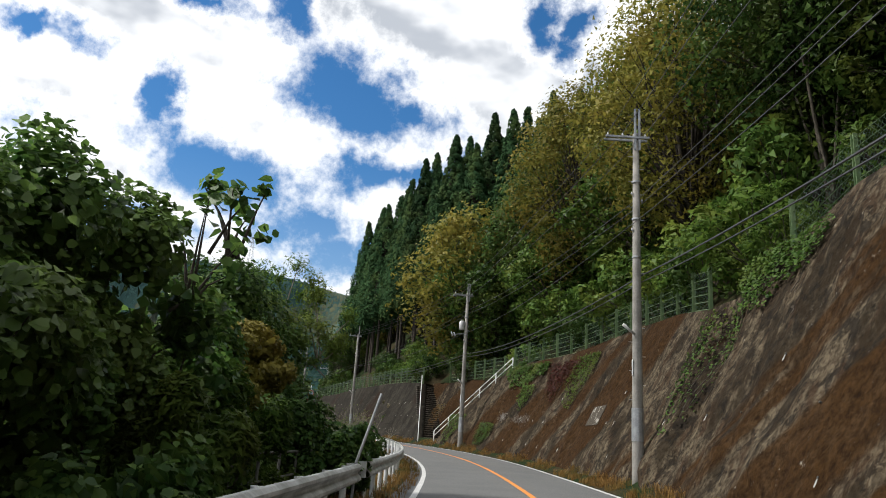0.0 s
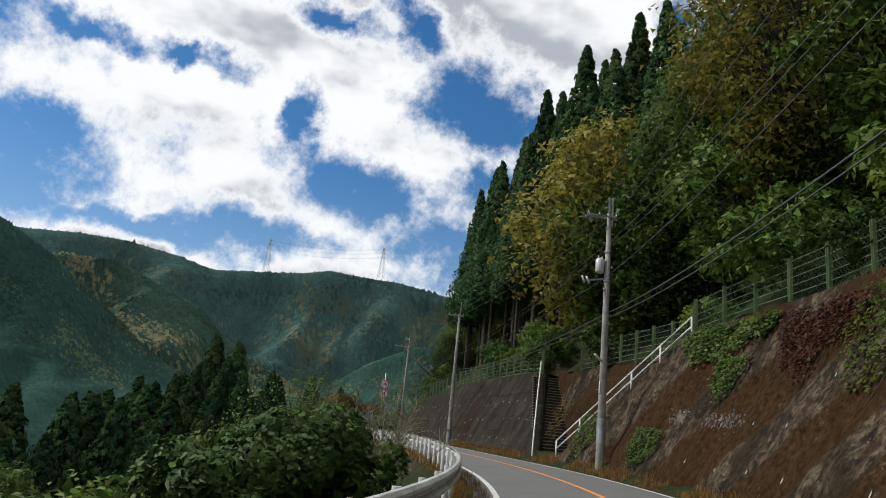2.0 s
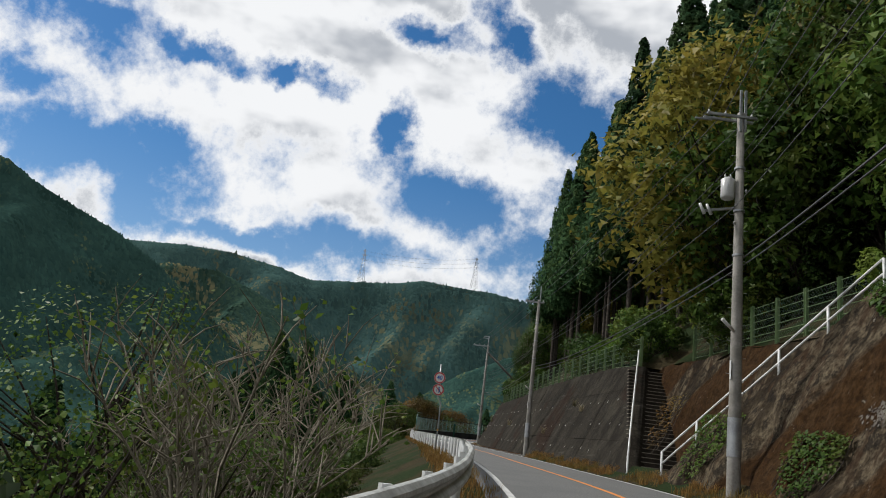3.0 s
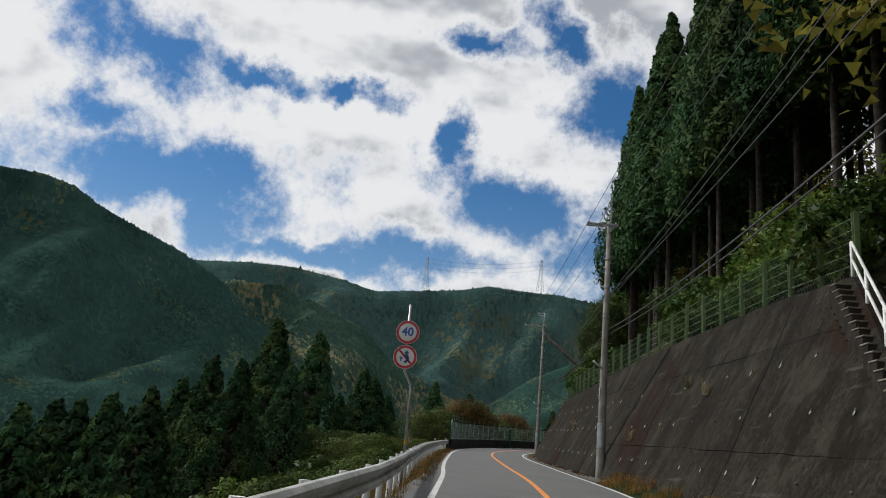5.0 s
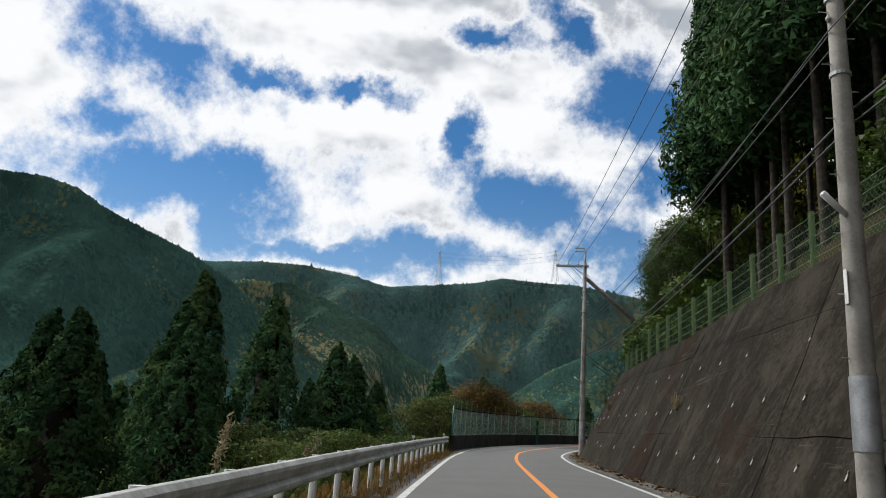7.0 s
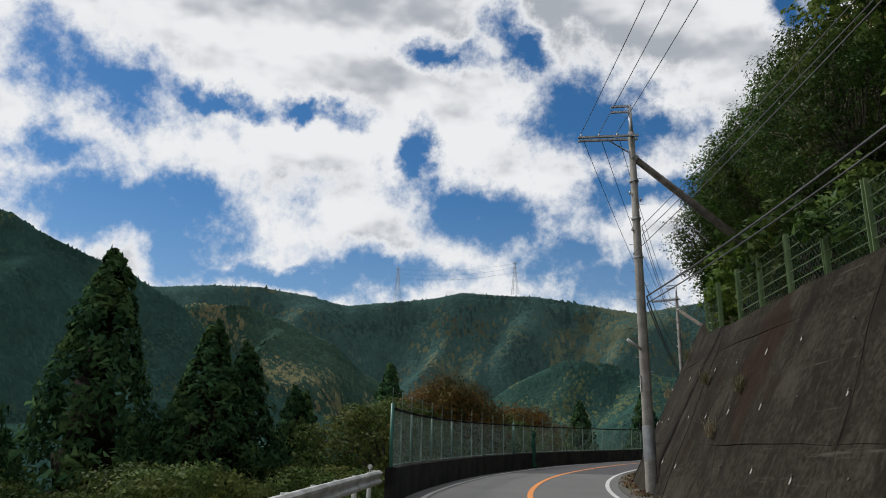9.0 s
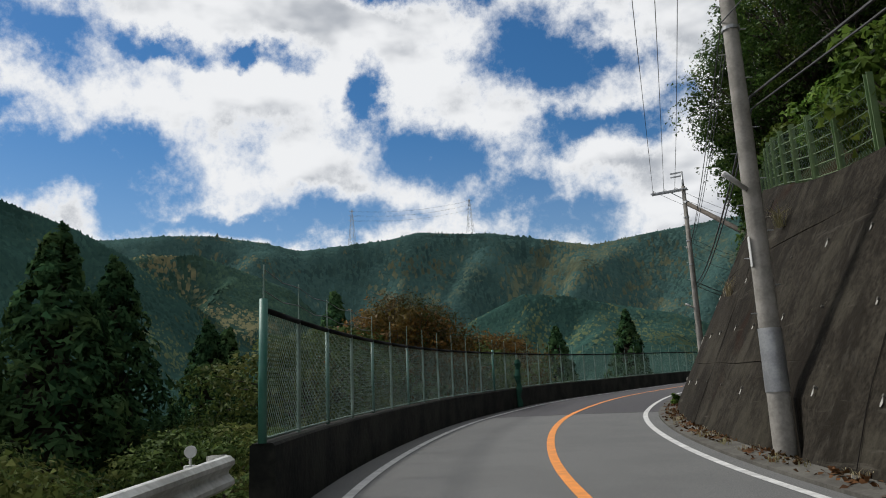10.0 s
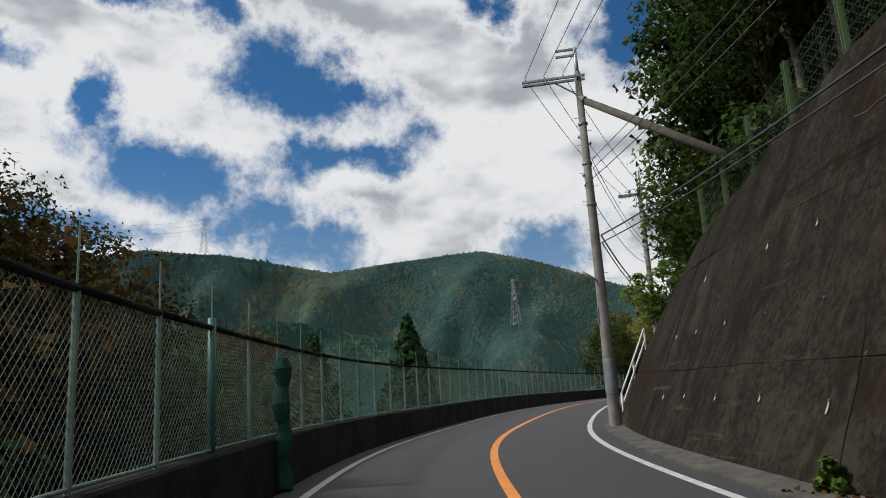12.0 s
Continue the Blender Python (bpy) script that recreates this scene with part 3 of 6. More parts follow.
def rough_face(s, base=3.3):
    """The near slope bulges in ribs and hollows."""
    t = wall_top(s)
    rows = [(base - 0.05 + notch(s, 0), -0.3)]
    for h in np.linspace(0, t, 26):
        rows.append((base + notch(s, h) + 0.5 * h - rib(s, h), h))
    return rows + [(base + 0.5 * t + 0.45, t + 0.02), (base + 0.5 * t + 0.9, t - 0.4)]


wall_near = sweep("wall_near", -6, 74.9, 0.28, rough_face, M_MOSSY, 0.0, True)
tagged(wall_near, "leaning concrete retaining wall stained with brown moss", "retaining wall", kind="structure")
wall_far = sweep("wall_far", 78.5, 177, 0.35, wall_face, M_WALL, 0.04, False)
tagged(wall_far, "leaning dark concrete retaining wall with weep holes", "retaining wall", kind="structure")
recess = sweep("wall_recess", 66.5, 89.0, 0.4, lambda s: [(3.2, 0.0), (4.2, 0.12), (5.3, 0.2)] + [(5.5 + 0.33 * h, h) for h in np.linspace(0.3, 5.35, 16)] + [(7.9, 5.4)], M_MOSSY, 0.2, True)
tagged(recess, "rough brown rock face behind the steps", "retaining wall", kind="structure")

parapet = sweep("parapet", 135.4, 232, 0.7, lambda s: [(-3.42, -0.2), (-3.42, 0.76), (-3.45, 0.79), (-3.67, 0.79), (-3.7, 0.76), (-3.7, -0.6)], M_PARAPET, 0.0, False, True)
tagged(parapet, "low dark weathered concrete parapet beneath the mesh fence", "parapet", kind="structure")


# ---- mountains ----
EYE = Vector((-12, 70, 2))


def crest(rows, a):
    rows = sorted(rows)
    return float(np.interp(a, [r[0] for r in rows], [r[1] for r in rows]))


def mountain(name, rows, far, foot, label, seed, rough=1.0, step=0.35, mat=None):
    """A wooded slope whose crest stands at the azimuths and elevations in rows, far metres off; its foot lies at foot metres."""
    a0, a1 = rows[0][0], rows[-1][0]
    n, k = int(abs(a1 - a0) / step) + 1, 56
    verts, faces = [], []
    for a in np.linspace(a0, a1, n):
        top = far * math.tan(radians(crest(rows, a)))
        for j in range(k):
            u = j / (k - 1)
            r = foot + (far - foot) * u
            q = Vector((a * 0.085 + seed + 0.9 * u, u * 0.9, seed))
            cut = 1.0 - 2.2 * abs(noise.noise(q)) + 0.5 * noise.noise(q * 2.6) + 0.22 * noise.noise(q * 6.1)
            z = -24 + (top + 24) * u ** 0.95 * (1 - 0.72 * rough * max(0.0, cut) * math.sin(math.pi * min(1.0, u * 1.04)) ** 0.8)
            z = min(z, r * math.tan(radians(crest(rows, a))) * (0.90 + 0.10 * u ** 6))
            ang = radians(a)
            verts.append((EYE.x - r * math.sin(ang), EYE.y + r * math.cos(ang), z + EYE.z * u))
    for i in range(n - 1):
        for j in range(k - 1):
            faces.append((i * k + j, (i + 1) * k + j, (i + 1) * k + j + 1, i * k + j + 1))
    # the far side falls away behind the crest
    b = len(verts)
    for a in np.linspace(a0, a1, n):
        ang = radians(a)
        verts.append((EYE.x - far * 1.5 * math.sin(ang), EYE.y + far * 1.5 * math.cos(ang), -30))
    for i in range(n - 1):
        faces.append((i * k + k - 1, (i + 1) * k + k - 1, b + i + 1, b + i))
    ob = new(name, mesh_of(name, verts, faces, mat or M_FOREST_HAZED, True))
    return tagged(ob, label, "mountain", kind="structure"), np.array(verts[:b]).reshape(n, k, 3)


FAR_CREST = [(62, 10.5), (50, 11.8), (42, 12.4), (38.9, 12.8), (35.5, 12.9), (32, 12.5), (29.3, 11.9), (25.5, 12.3), (22.9, 12.6), (20.5, 13.1), (17.5, 12.9),
             (14.9, 12.8), (12.2, 12.3), (7.6, 11.45), (3.3, 12.0), (-1, 12.35), (-3.5, 12.5), (-7.3, 11.5), (-9.8, 10.6), (-15, 8.5), (-26, 6.0), (-45, 5.0)]
LEFT_CREST = [(100, 8.9), (75, 13.9), (62, 15.1), (57, 16.0), (54, 16.2), (52, 15.9), (50, 14.9), (47.2, 13.9), (44.2, 12.9), (40.7, 11.1), (37.5, 8.9), (33, 5.4), (27, 1.9)]
SPUR_CREST = [(46, 8.9), (40, 11.4), (36.2, 11.4), (33.5, 10.5), (29.9, 9.1), (28, 7.3), (24, 5.1), (18, 2.4)]
LOW_CREST = [(24, 1.5), (20, 4.2), (16.5, 6.6), (13, 8.2), (10, 7.9), (6.8, 7.1), (2.6, 6.2), (-1.5, 4.5), (-5, 2.8)]
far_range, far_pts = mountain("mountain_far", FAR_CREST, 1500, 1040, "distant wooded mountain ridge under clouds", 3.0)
left_mount, left_pts = mountain("mountain_left", LEFT_CREST, 900, 560, "steep wooded mountain flank in shade", 11.0, 0.55, 0.35, M_FOREST_SHADED)
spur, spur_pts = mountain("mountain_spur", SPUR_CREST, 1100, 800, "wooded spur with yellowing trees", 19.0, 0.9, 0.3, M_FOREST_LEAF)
low_spur, low_pts = mountain("mountain_low", LOW_CREST, 1150, 860, "dark conifer spur below the ridge", 23.0, 0.9, 0.3, M_FOREST_SHADED)


# ---- trees ----
def leaf_cloud(centres, normals, size, spread, curl=0.25, long=1.5):
    """Leaves as bent diamonds at the centres, facing roughly along the normals."""
    n = len(centres)
    nr = normals + rng.normal(0, spread, (n, 3))
    nr /= np.linalg.norm(nr, axis=1)[:, None] + 1e-9
    t = np.cross(nr, rng.normal(0, 1, (n, 3)))
    t /= np.linalg.norm(t, axis=1)[:, None] + 1e-9
    b = np.cross(nr, t)
    sz = size * rng.uniform(0.6, 1.35, (n, 1))
    tip = centres + t * sz * long * 0.5 - nr * sz * curl
    tail = centres - t * sz * long * 0.5 - nr * sz * curl * 0.4
    l, r = centres + b * sz * 0.5, centres - b * sz * 0.5
    verts = np.stack([tail, l, tip, r], 1).reshape(-1, 3)
    i = np.arange(n)[:, None] * 4
    faces = np.concatenate([i + [0, 3, 1], i + [1, 3, 2]], 1).reshape(-1, 3)
    return verts, faces


def fine_leaves(centres, normals, size, spread, long=1.6):
    """Leaf tips of trees farther off, one pointed face each."""
    n = len(centres)
    nr = normals + rng.normal(0, spread, (n, 3))
    nr /= np.linalg.norm(nr, axis=1)[:, None] + 1e-9
    t = np.cross(nr, rng.normal(0, 1, (n, 3)))
    t /= np.linalg.norm(t, axis=1)[:, None] + 1e-9
    b = np.cross(nr, t)
    sz = size * rng.uniform(0.55, 1.4, (n, 1))
    verts = np.stack([centres + t * sz * long * 0.6, centres - t * sz * long * 0.4 + b * sz * 0.55, centres - t * sz * long * 0.4 - b * sz * 0.55], 1).reshape(-1, 3)
    return verts, np.arange(3 * n).reshape(-1, 3)


def broad_leaves(centres, normals, size, spread):
    """Rounded leaves folded along the middle, for plants close by."""
    n = len(centres)
    nr = normals + rng.normal(0, spread, (n, 3))
    nr /= np.linalg.norm(nr, axis=1)[:, None] + 1e-9
    t = np.cross(nr, rng.normal(0, 1, (n, 3)))
    t /= np.linalg.norm(t, axis=1)[:, None] + 1e-9
    b = np.cross(nr, t)
    sz = size * rng.uniform(0.55, 1.25, (n, 1))
    ring = [(-0.5, 0, 0.0), (-0.28, 0.42, 0.1), (0.12, 0.46, 0.08), (0.62, 0, -0.16), (0.12, -0.46, 0.08), (-0.28, -0.42, 0.1)]
    verts = np.stack([centres + sz * (x * t + y * b + z * nr) for x, y, z in ring], 1).reshape(-1, 3)
    i = np.arange(n)[:, None] * 6
    faces = np.concatenate([i + [0, 2, 1], i + [0, 3, 2], i + [0, 4, 3], i + [0, 5, 4]], 1).reshape(-1, 3)
    return verts, faces


def cloud_mesh(name, verts, faces, mat, soft=None, shade_from=None):
    """A mesh of many small faces; soft gives each vertex the way in which it is shaded; faces past a given index are
    dark hearts, a crown's inner shade put into colour.
    """
    me = bpy.data.meshes.new(name)
    me.vertices.add(len(verts))
    me.vertices.foreach_set("co", np.asarray(verts, np.float32).ravel())
    me.loops.add(len(faces) * 3)
    me.loops.foreach_set("vertex_index", np.asarray(faces, np.int32).ravel())
    me.polygons.add(len(faces))
    me.polygons.foreach_set("loop_start", np.arange(len(faces), dtype=np.int32) * 3)
    me.update(calc_edges=True)
    me.materials.append(mat)
    if shade_from is not None:
        me.materials.append(M_CROWN_SHADE)
        me.polygons.foreach_set("material_index", (np.arange(len(faces)) >= shade_from).astype(np.int32))
    if soft is not None:
        me.polygons.foreach_set("use_smooth", [True] * len(me.polygons))
        me.normals_split_custom_set_from_vertices(soft / (np.linalg.norm(soft, axis=1)[:, None] + 1e-9))
    return me


ball = bmesh.new()
bmesh.ops.create_icosphere(ball, subdivisions=1, radius=1.0)
BALL_V = np.array([v.co[:] for v in ball.verts])
BALL_F = np.array([[v.index for v in f.verts] for f in ball.faces])
ball.free()


def cores(centres, sizes):
    """Closed lumpy hearts of clumps, behind their leaves: vertices, faces and outward ways."""
    n, k = len(centres), len(BALL_V)
    lump = 1 + 0.22 * np.sin(BALL_V[None, :, :1] * 6 + np.arange(n)[:, None, None]) * np.cos(BALL_V[None, :, 1:2] * 5 + 2 * np.arange(n)[:, None, None])
    verts = (np.asarray(centres)[:, None] + BALL_V[None] * lump * np.asarray(sizes)[:, None]).reshape(-1, 3)
    faces = (BALL_F[None] + (np.arange(n) * k)[:, None, None]).reshape(-1, 3)
    return verts, faces, np.tile(BALL_V, (n, 1))


def cedar(height, radius, boughs=420, blades=14, bare=0.3, label="tall narrow dark green cedar on the slope", group="hillside cedars", blade=0.2, mat=None):
    """A cedar: a straight trunk, bare below, and a cone of heavy rounded boughs that droop over one another."""
    root = new("cedar_tree")
    bm = bmesh.new()
    tube(bm, [(0, 0, -1.5), (0, 0, 0), (0.05, 0, height * 0.5), (0, 0, height * 0.97)], [0.28, 0.2, 0.13, 0.03], 8)
    part("trunk", bm, M_BARK, root, "straight brown trunk", True)
    v = ((np.arange(boughs) + rng.uniform(0, 1, boughs)) / boughs) ** 1.15
    shape = np.clip(1.02 - v, 0, 1) ** 0.9 * np.clip(0.7 + 2.6 * v, 0, 1)
    ang = np.arange(boughs) * 2.39996 + rng.normal(0, 0.25, boughs)
    r = radius * shape * rng.uniform(0.62, 1.0, boughs)
    z = height * (bare + (1 - bare) * v) - 0.25 * r + rng.normal(0, 0.15, boughs)
    c = np.stack([r * np.cos(ang), r * np.sin(ang), z], 1)
    out = np.stack([np.cos(ang), np.sin(ang), np.full(boughs, 0.55)], 1)
    bulk = (0.16 + 0.21 * radius * shape * rng.uniform(0.75, 1.2, boughs))[:, None]
    n = boughs * blades
    dirs = rng.normal(0, 1, (n, 3)) + np.repeat(out, blades, 0) * 0.9
    dirs /= np.linalg.norm(dirs, axis=1)[:, None]
    rad = np.repeat(bulk, blades, 0) * rng.uniform(0.65, 1.15, (n, 1))
    cc = np.repeat(c, blades, 0) + dirs * rad * [1.0, 1.0, 1.25]
    face = dirs * 0.9 + np.repeat(out, blades, 0) * 0.5
    verts, faces = fine_leaves(cc, face, blade * radius / 3.2, 0.4, 2.1)
    soft = np.repeat(face + rng.normal(0, 0.3, (n, 3)), 3, 0)
    # the heart of the crown, coloured dark to stand in for its inner shade
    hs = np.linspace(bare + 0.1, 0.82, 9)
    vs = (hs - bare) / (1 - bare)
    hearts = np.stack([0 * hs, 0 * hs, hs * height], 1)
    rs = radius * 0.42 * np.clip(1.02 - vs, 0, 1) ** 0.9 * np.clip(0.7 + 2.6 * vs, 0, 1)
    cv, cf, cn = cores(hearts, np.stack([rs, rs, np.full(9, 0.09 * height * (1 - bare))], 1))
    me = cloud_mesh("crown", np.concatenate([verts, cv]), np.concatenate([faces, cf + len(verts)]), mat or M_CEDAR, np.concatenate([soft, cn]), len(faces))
    child(new("crown", me), root, "dense drooping dark green needles")
    return tagged(root, label, "tree", group)


def limb_tree(name, height, radius, mat, bark, count=2600, size=0.3, clumps=14, label="", group="", trunk=0.16, low=0.35, squash=0.7,
              long=1.5, category="tree", stems=1):
    """A broadleaf tree: a forked trunk, limbs, and a crown of leafy clumps with gaps between them."""
    root = new(name)
    bm = bmesh.new()
    lean = rng.normal(0, 0.06 * height, 2)
    fork = Vector((lean[0] * 0.4, lean[1] * 0.4, height * low))
    forks = []
    for k in range(stems):
        a = k * 2.4 + 0.5
        top = fork + Vector((math.cos(a), math.sin(a), 0)) * (0.16 * height * (0.4 + 0.6 * rng.uniform()) if stems > 1 else 0.0)
        tube(bm, [(0.05 * k, 0, -1.0), (0.05 * k, 0, 0.0), top * 0.55 + Vector((0.1, 0, 0)), top], [trunk * 1.3, trunk, trunk * 0.85, trunk * 0.7], 7)
        forks.append(top)
    cents, norms, softs = [], [], []
    middle = np.array([lean[0], lean[1], height * (low + 0.45 * (1 - low))])
    for i in range(clumps):
        a = i * 2.4 + rng.uniform(-0.4, 0.4)
        v = (i + 0.5) / clumps
        rr = radius * math.sin(math.pi * (0.16 + 0.74 * v)) * rng.uniform(0.55, 1.0)
        c = Vector((lean[0] + rr * math.cos(a), lean[1] + rr * math.sin(a), height * (low + (0.95 - low) * v)))
        start = forks[i % stems]
        mid = start.lerp(c, 0.5) + Vector((0, 0, 0.06 * height)) + Vector(rng.normal(0, 0.03 * height, 3))
        tube(bm, [start * rng.uniform(0.75, 1.0), mid, c], [trunk * 0.45, trunk * 0.28, 0.012], 5, False)
        m = count // clumps
        size_c = radius * rng.uniform(0.17, 0.29)
        dirs = rng.normal(0, 1, (m, 3)) + [0, 0, 0.35]
        dirs /= np.linalg.norm(dirs, axis=1)[:, None]
        lobes = 1 + 0.24 * np.sin(dirs[:, :1] * 6 + i) * np.cos(dirs[:, 1:2] * 5 + 2 * i) + 0.12 * np.sin(dirs[:, 2:] * 9 + i)
        rad = size_c * rng.uniform(0.6, 1.2, (m, 1)) * lobes
        drop = 0.2 * size_c * (1 - dirs[:, 2:]) ** 2
        cents.append(np.array(c) + dirs * rad * [1.15, 1.15, squash] - drop * [0, 0, 1])
        away = np.array(c) - middle
        away /= np.linalg.norm(away) + 1e-9
        norms.append(dirs * 0.8 + [0, 0, 0.4])
        softs.append(dirs * 0.9 + away * 0.5 + rng.normal(0, 0.32, (m, 3)))
    part("trunk", bm, bark, root, "", True)
    verts, faces = fine_leaves(np.concatenate(cents), np.concatenate(norms), size, 0.45, long)
    soft = np.repeat(np.concatenate(softs), 3, 0)
    child(new("crown", cloud_mesh("crown", verts, faces, mat, soft)), root)
    return tagged(root, label, category, group)


PARKED = []


def ground_h(s, d):
    return right_rise(s, d) if d > 0 else left_drop(s, d)


def plant(proto, s, d, scale=1.0, lift=0.0, height=None, turn=None):
    """Sets the first one, or a copy of it, on the slope."""
    h = height if height is not None else ground_h(s, d)
    p = at(s, d, h + lift - 0.1)
    m = Matrix.LocRotScale(p, Euler((0, 0, rng.uniform(0, 6.28) if turn is None else turn)), None)
    if proto not in PARKED:
        PARKED.append(proto)
        ob = proto
        ob.matrix_basis = m
    else:
        ob = copy_thing(proto, m)
    ob.scale = (scale * rng.uniform(0.92, 1.08), scale * rng.uniform(0.92, 1.08), scale)
    return ob


HILL = "mixed woods above the wall"
VALLEY = "valley cedars"
cedars = [cedar(24, 3.3, 300, 36, 0.32, blade=0.165), cedar(26, 3.6, 320, 36, 0.27, blade=0.165), cedar(22, 3.1, 280, 36, 0.36, blade=0.165)]
rear_cedars = [cedar(23, 3.2, 150, 22, 0.3, blade=0.25), cedar(25, 3.4, 160, 22, 0.3, blade=0.25)]
valley_cedars = [cedar(18, 6.0, 320, 34, 0.05, "broad dark cedar rising out of the valley", VALLEY, 0.105, M_VALLEY_CEDAR), cedar(20, 6.4, 330, 34, 0.03, "tall dark cedar rising out of the valley", VALLEY, 0.105, M_VALLEY_CEDAR)]
valley_rear = [cedar(18, 6.0, 200, 24, 0.05, "broad dark cedar rising out of the valley", VALLEY, 0.17, M_VALLEY_CEDAR)]
greens = [limb_tree("broadleaf_tree", 9, 3.4, M_GREEN, M_BARK, 7000, 0.17, 46, "leafy green broadleaf tree on the slope", HILL, 0.13, 0.14),
          limb_tree("broadleaf_tree", 12, 4.2, M_DEEP_GREEN, M_BARK, 8000, 0.19, 56, "tall dark green broadleaf tree on the slope", HILL, 0.16, 0.16)]
autumns = [limb_tree("autumn_tree", 11, 4.2, M_AUTUMN, M_BARK, 8500, 0.18, 54, "broadleaf tree turning olive and yellow", HILL, 0.16, 0.16),
           limb_tree("autumn_tree", 8, 3.2, M_BRONZE, M_BARK, 7000, 0.16, 44, "small broadleaf tree turning yellow-brown", HILL, 0.12, 0.14)]
rear_greens = [limb_tree("broadleaf_tree", 11, 4.2, M_DEEP_GREEN, M_BARK, 3600, 0.28, 44, "green broadleaf tree high on the slope", HILL, 0.16, 0.14),
               limb_tree("autumn_tree", 11, 4.2, M_AUTUMN, M_BARK, 3600, 0.28, 44, "olive-yellow broadleaf tree high on the slope", HILL, 0.16, 0.14)]
rusts = [limb_tree("rust_tree", 9, 4.4, M_RUST, M_BARK, 14000, 0.14, 70, "broadleaf tree with rust-brown autumn leaves", "rust trees behind the fence")]
bushes = [limb_tree("bush", 2.6, 1.7, M_GREEN, M_BARK, 1900, 0.13, 18, "dense green undergrowth bush on the bank", "undergrowth bushes", 0.05, 0.12, 0.8, 1.5, "bush"),
          limb_tree("bush", 2.2, 1.6, M_DEEP_GREEN, M_BARK, 1800, 0.13, 17, "leafy dark green bush above the wall", "undergrowth bushes", 0.05, 0.1, 0.8, 1.5, "bush"),
          limb_tree("bush", 2.0, 1.4, M_LIGHT_GREEN, M_BARK, 1700, 0.11, 16, "light green bush beside the fence", "undergrowth bushes", 0.04, 0.1, 0.8, 1.5, "bush")]

# the slope above the wall: broadleaf woods nearer, cedars farther on
for i in range(52):
    s = 4 + 84 * ((i * 0.618) % 1.0)
    d = (9.0 if s > 46 else 14.0) + 26 * ((i * 0.7548) % 1.0) ** 1.3
    kind = rng.uniform()
    if kind < 0.68:
        plant(greens[i % 2] if d < 19 else rear_greens[0], s, d, rng.uniform(0.85, 1.25))
    elif kind < 0.92:
        plant(autumns[i % 2] if d < 19 else rear_greens[1], s, d, rng.uniform(0.9, 1.25))
    else:
        plant(rear_cedars[i % 2], s, d + 10, rng.uniform(0.5, 0.7))
plant(autumns[0], 83.0, 9.5, 1.35)
plant(autumns[0], 79.0, 12.0, 1.3)
plant(greens[1], 76.0, 11.0, 1.1)
for i in range(26):
    s = 90 + 40 * ((i * 0.618) % 1.0)
    d = 19.5 + 16 * ((i * 0.7548) % 1.0)
    plant(rear_cedars[i % 2], s, d, rng.uniform(0.82, 0.98))
for i, s in enumerate(np.arange(90.5, 134, 3.3)):
    plant(cedars[i % 3], s + rng.uniform(-0.6, 0.6), 10.8 + rng.uniform(-0.5, 0.8), rng.uniform(0.9, 1.0))
    if i % 3 != 2:
        plant(cedars[(i + 1) % 3], s + 1.6, 15.0 + rng.uniform(-0.8, 0.8), rng.uniform(0.95, 1.05))
for s, d, k in [(92.8, 10.6, 0.95), (98.5, 26, 1.0), (88.5, 15, 0.9), (131.5, 10.2, 0.92), (134.0, 11.0, 0.85)]:
    plant(cedars[int(s) % 3], s, d, k)
for i in range(26):
    s = 137 + 50 * ((i * 0.618) % 1.0)
    d = 10.5 + 20 * ((i * 0.7548) % 1.0)
    plant((greens + autumns)[i % 4] if d < 15 else rear_greens[i % 2], s, d, rng.uniform(0.7, 1.0))
big_green = limb_tree("broadleaf_tree", 18, 6.0, M_DEEP_GREEN, M_BARK, 20000, 0.17, 110, "very tall green broadleaf tree with dark limbs", HILL, 0.24, 0.2)
big_mid = limb_tree("broadleaf_tree", 16, 5.4, M_GREEN, M_BARK, 15000, 0.18, 90, "tall broadleaf tree with light olive-green leaves", HILL, 0.2, 0.2)
big_autumn = limb_tree("autumn_tree", 18, 5.6, M_AUTUMN, M_BARK, 20000, 0.165, 110, "very tall broadleaf tree turning olive-yellow", HILL, 0.22, 0.2)
for s, d, k, p in [(73, 12.5, 0.95, big_green), (66, 12.0, 1.0, big_autumn), (61, 14.5, 1.1, big_autumn), (54, 11.5, 1.0, big_autumn), (47, 14, 1.05, big_green), (41, 15.5, 0.95, big_green),
                   (32, 20, 1.0, big_green), (24, 18, 0.95, big_green), (69, 20, 1.25, big_mid), (80, 19, 1.1, big_mid)]:
    plant(p, s, d, k)
stem_tree = limb_tree("stemmed_tree", 14, 5.2, M_DEEP_GREEN, M_GREY_BARK, 14000, 0.16, 70, "many-stemmed tree with bare grey limbs under a dark crown", HILL, 0.085, 0.5, 0.6, 1.5, "tree", 8)
for s, d, k in [(44.5, 13.2, 1.0), (38.5, 16.0, 1.0), (50.0, 16.5, 0.95)]:
    plant(stem_tree, s, d, k)
fine_trees = [limb_tree("broadleaf_tree", 9, 2.7, M_DEEP_GREEN, M_BARK, 13000, 0.085, 66, "small-leaved green tree leaning over the fence", HILL, 0.11, 0.3, 0.55),
              limb_tree("broadleaf_tree", 11, 3.0, M_DEEP_GREEN, M_PALE_BARK, 13000, 0.085, 70, "small-leaved green tree with thin limbs", HILL, 0.12, 0.3, 0.55)]
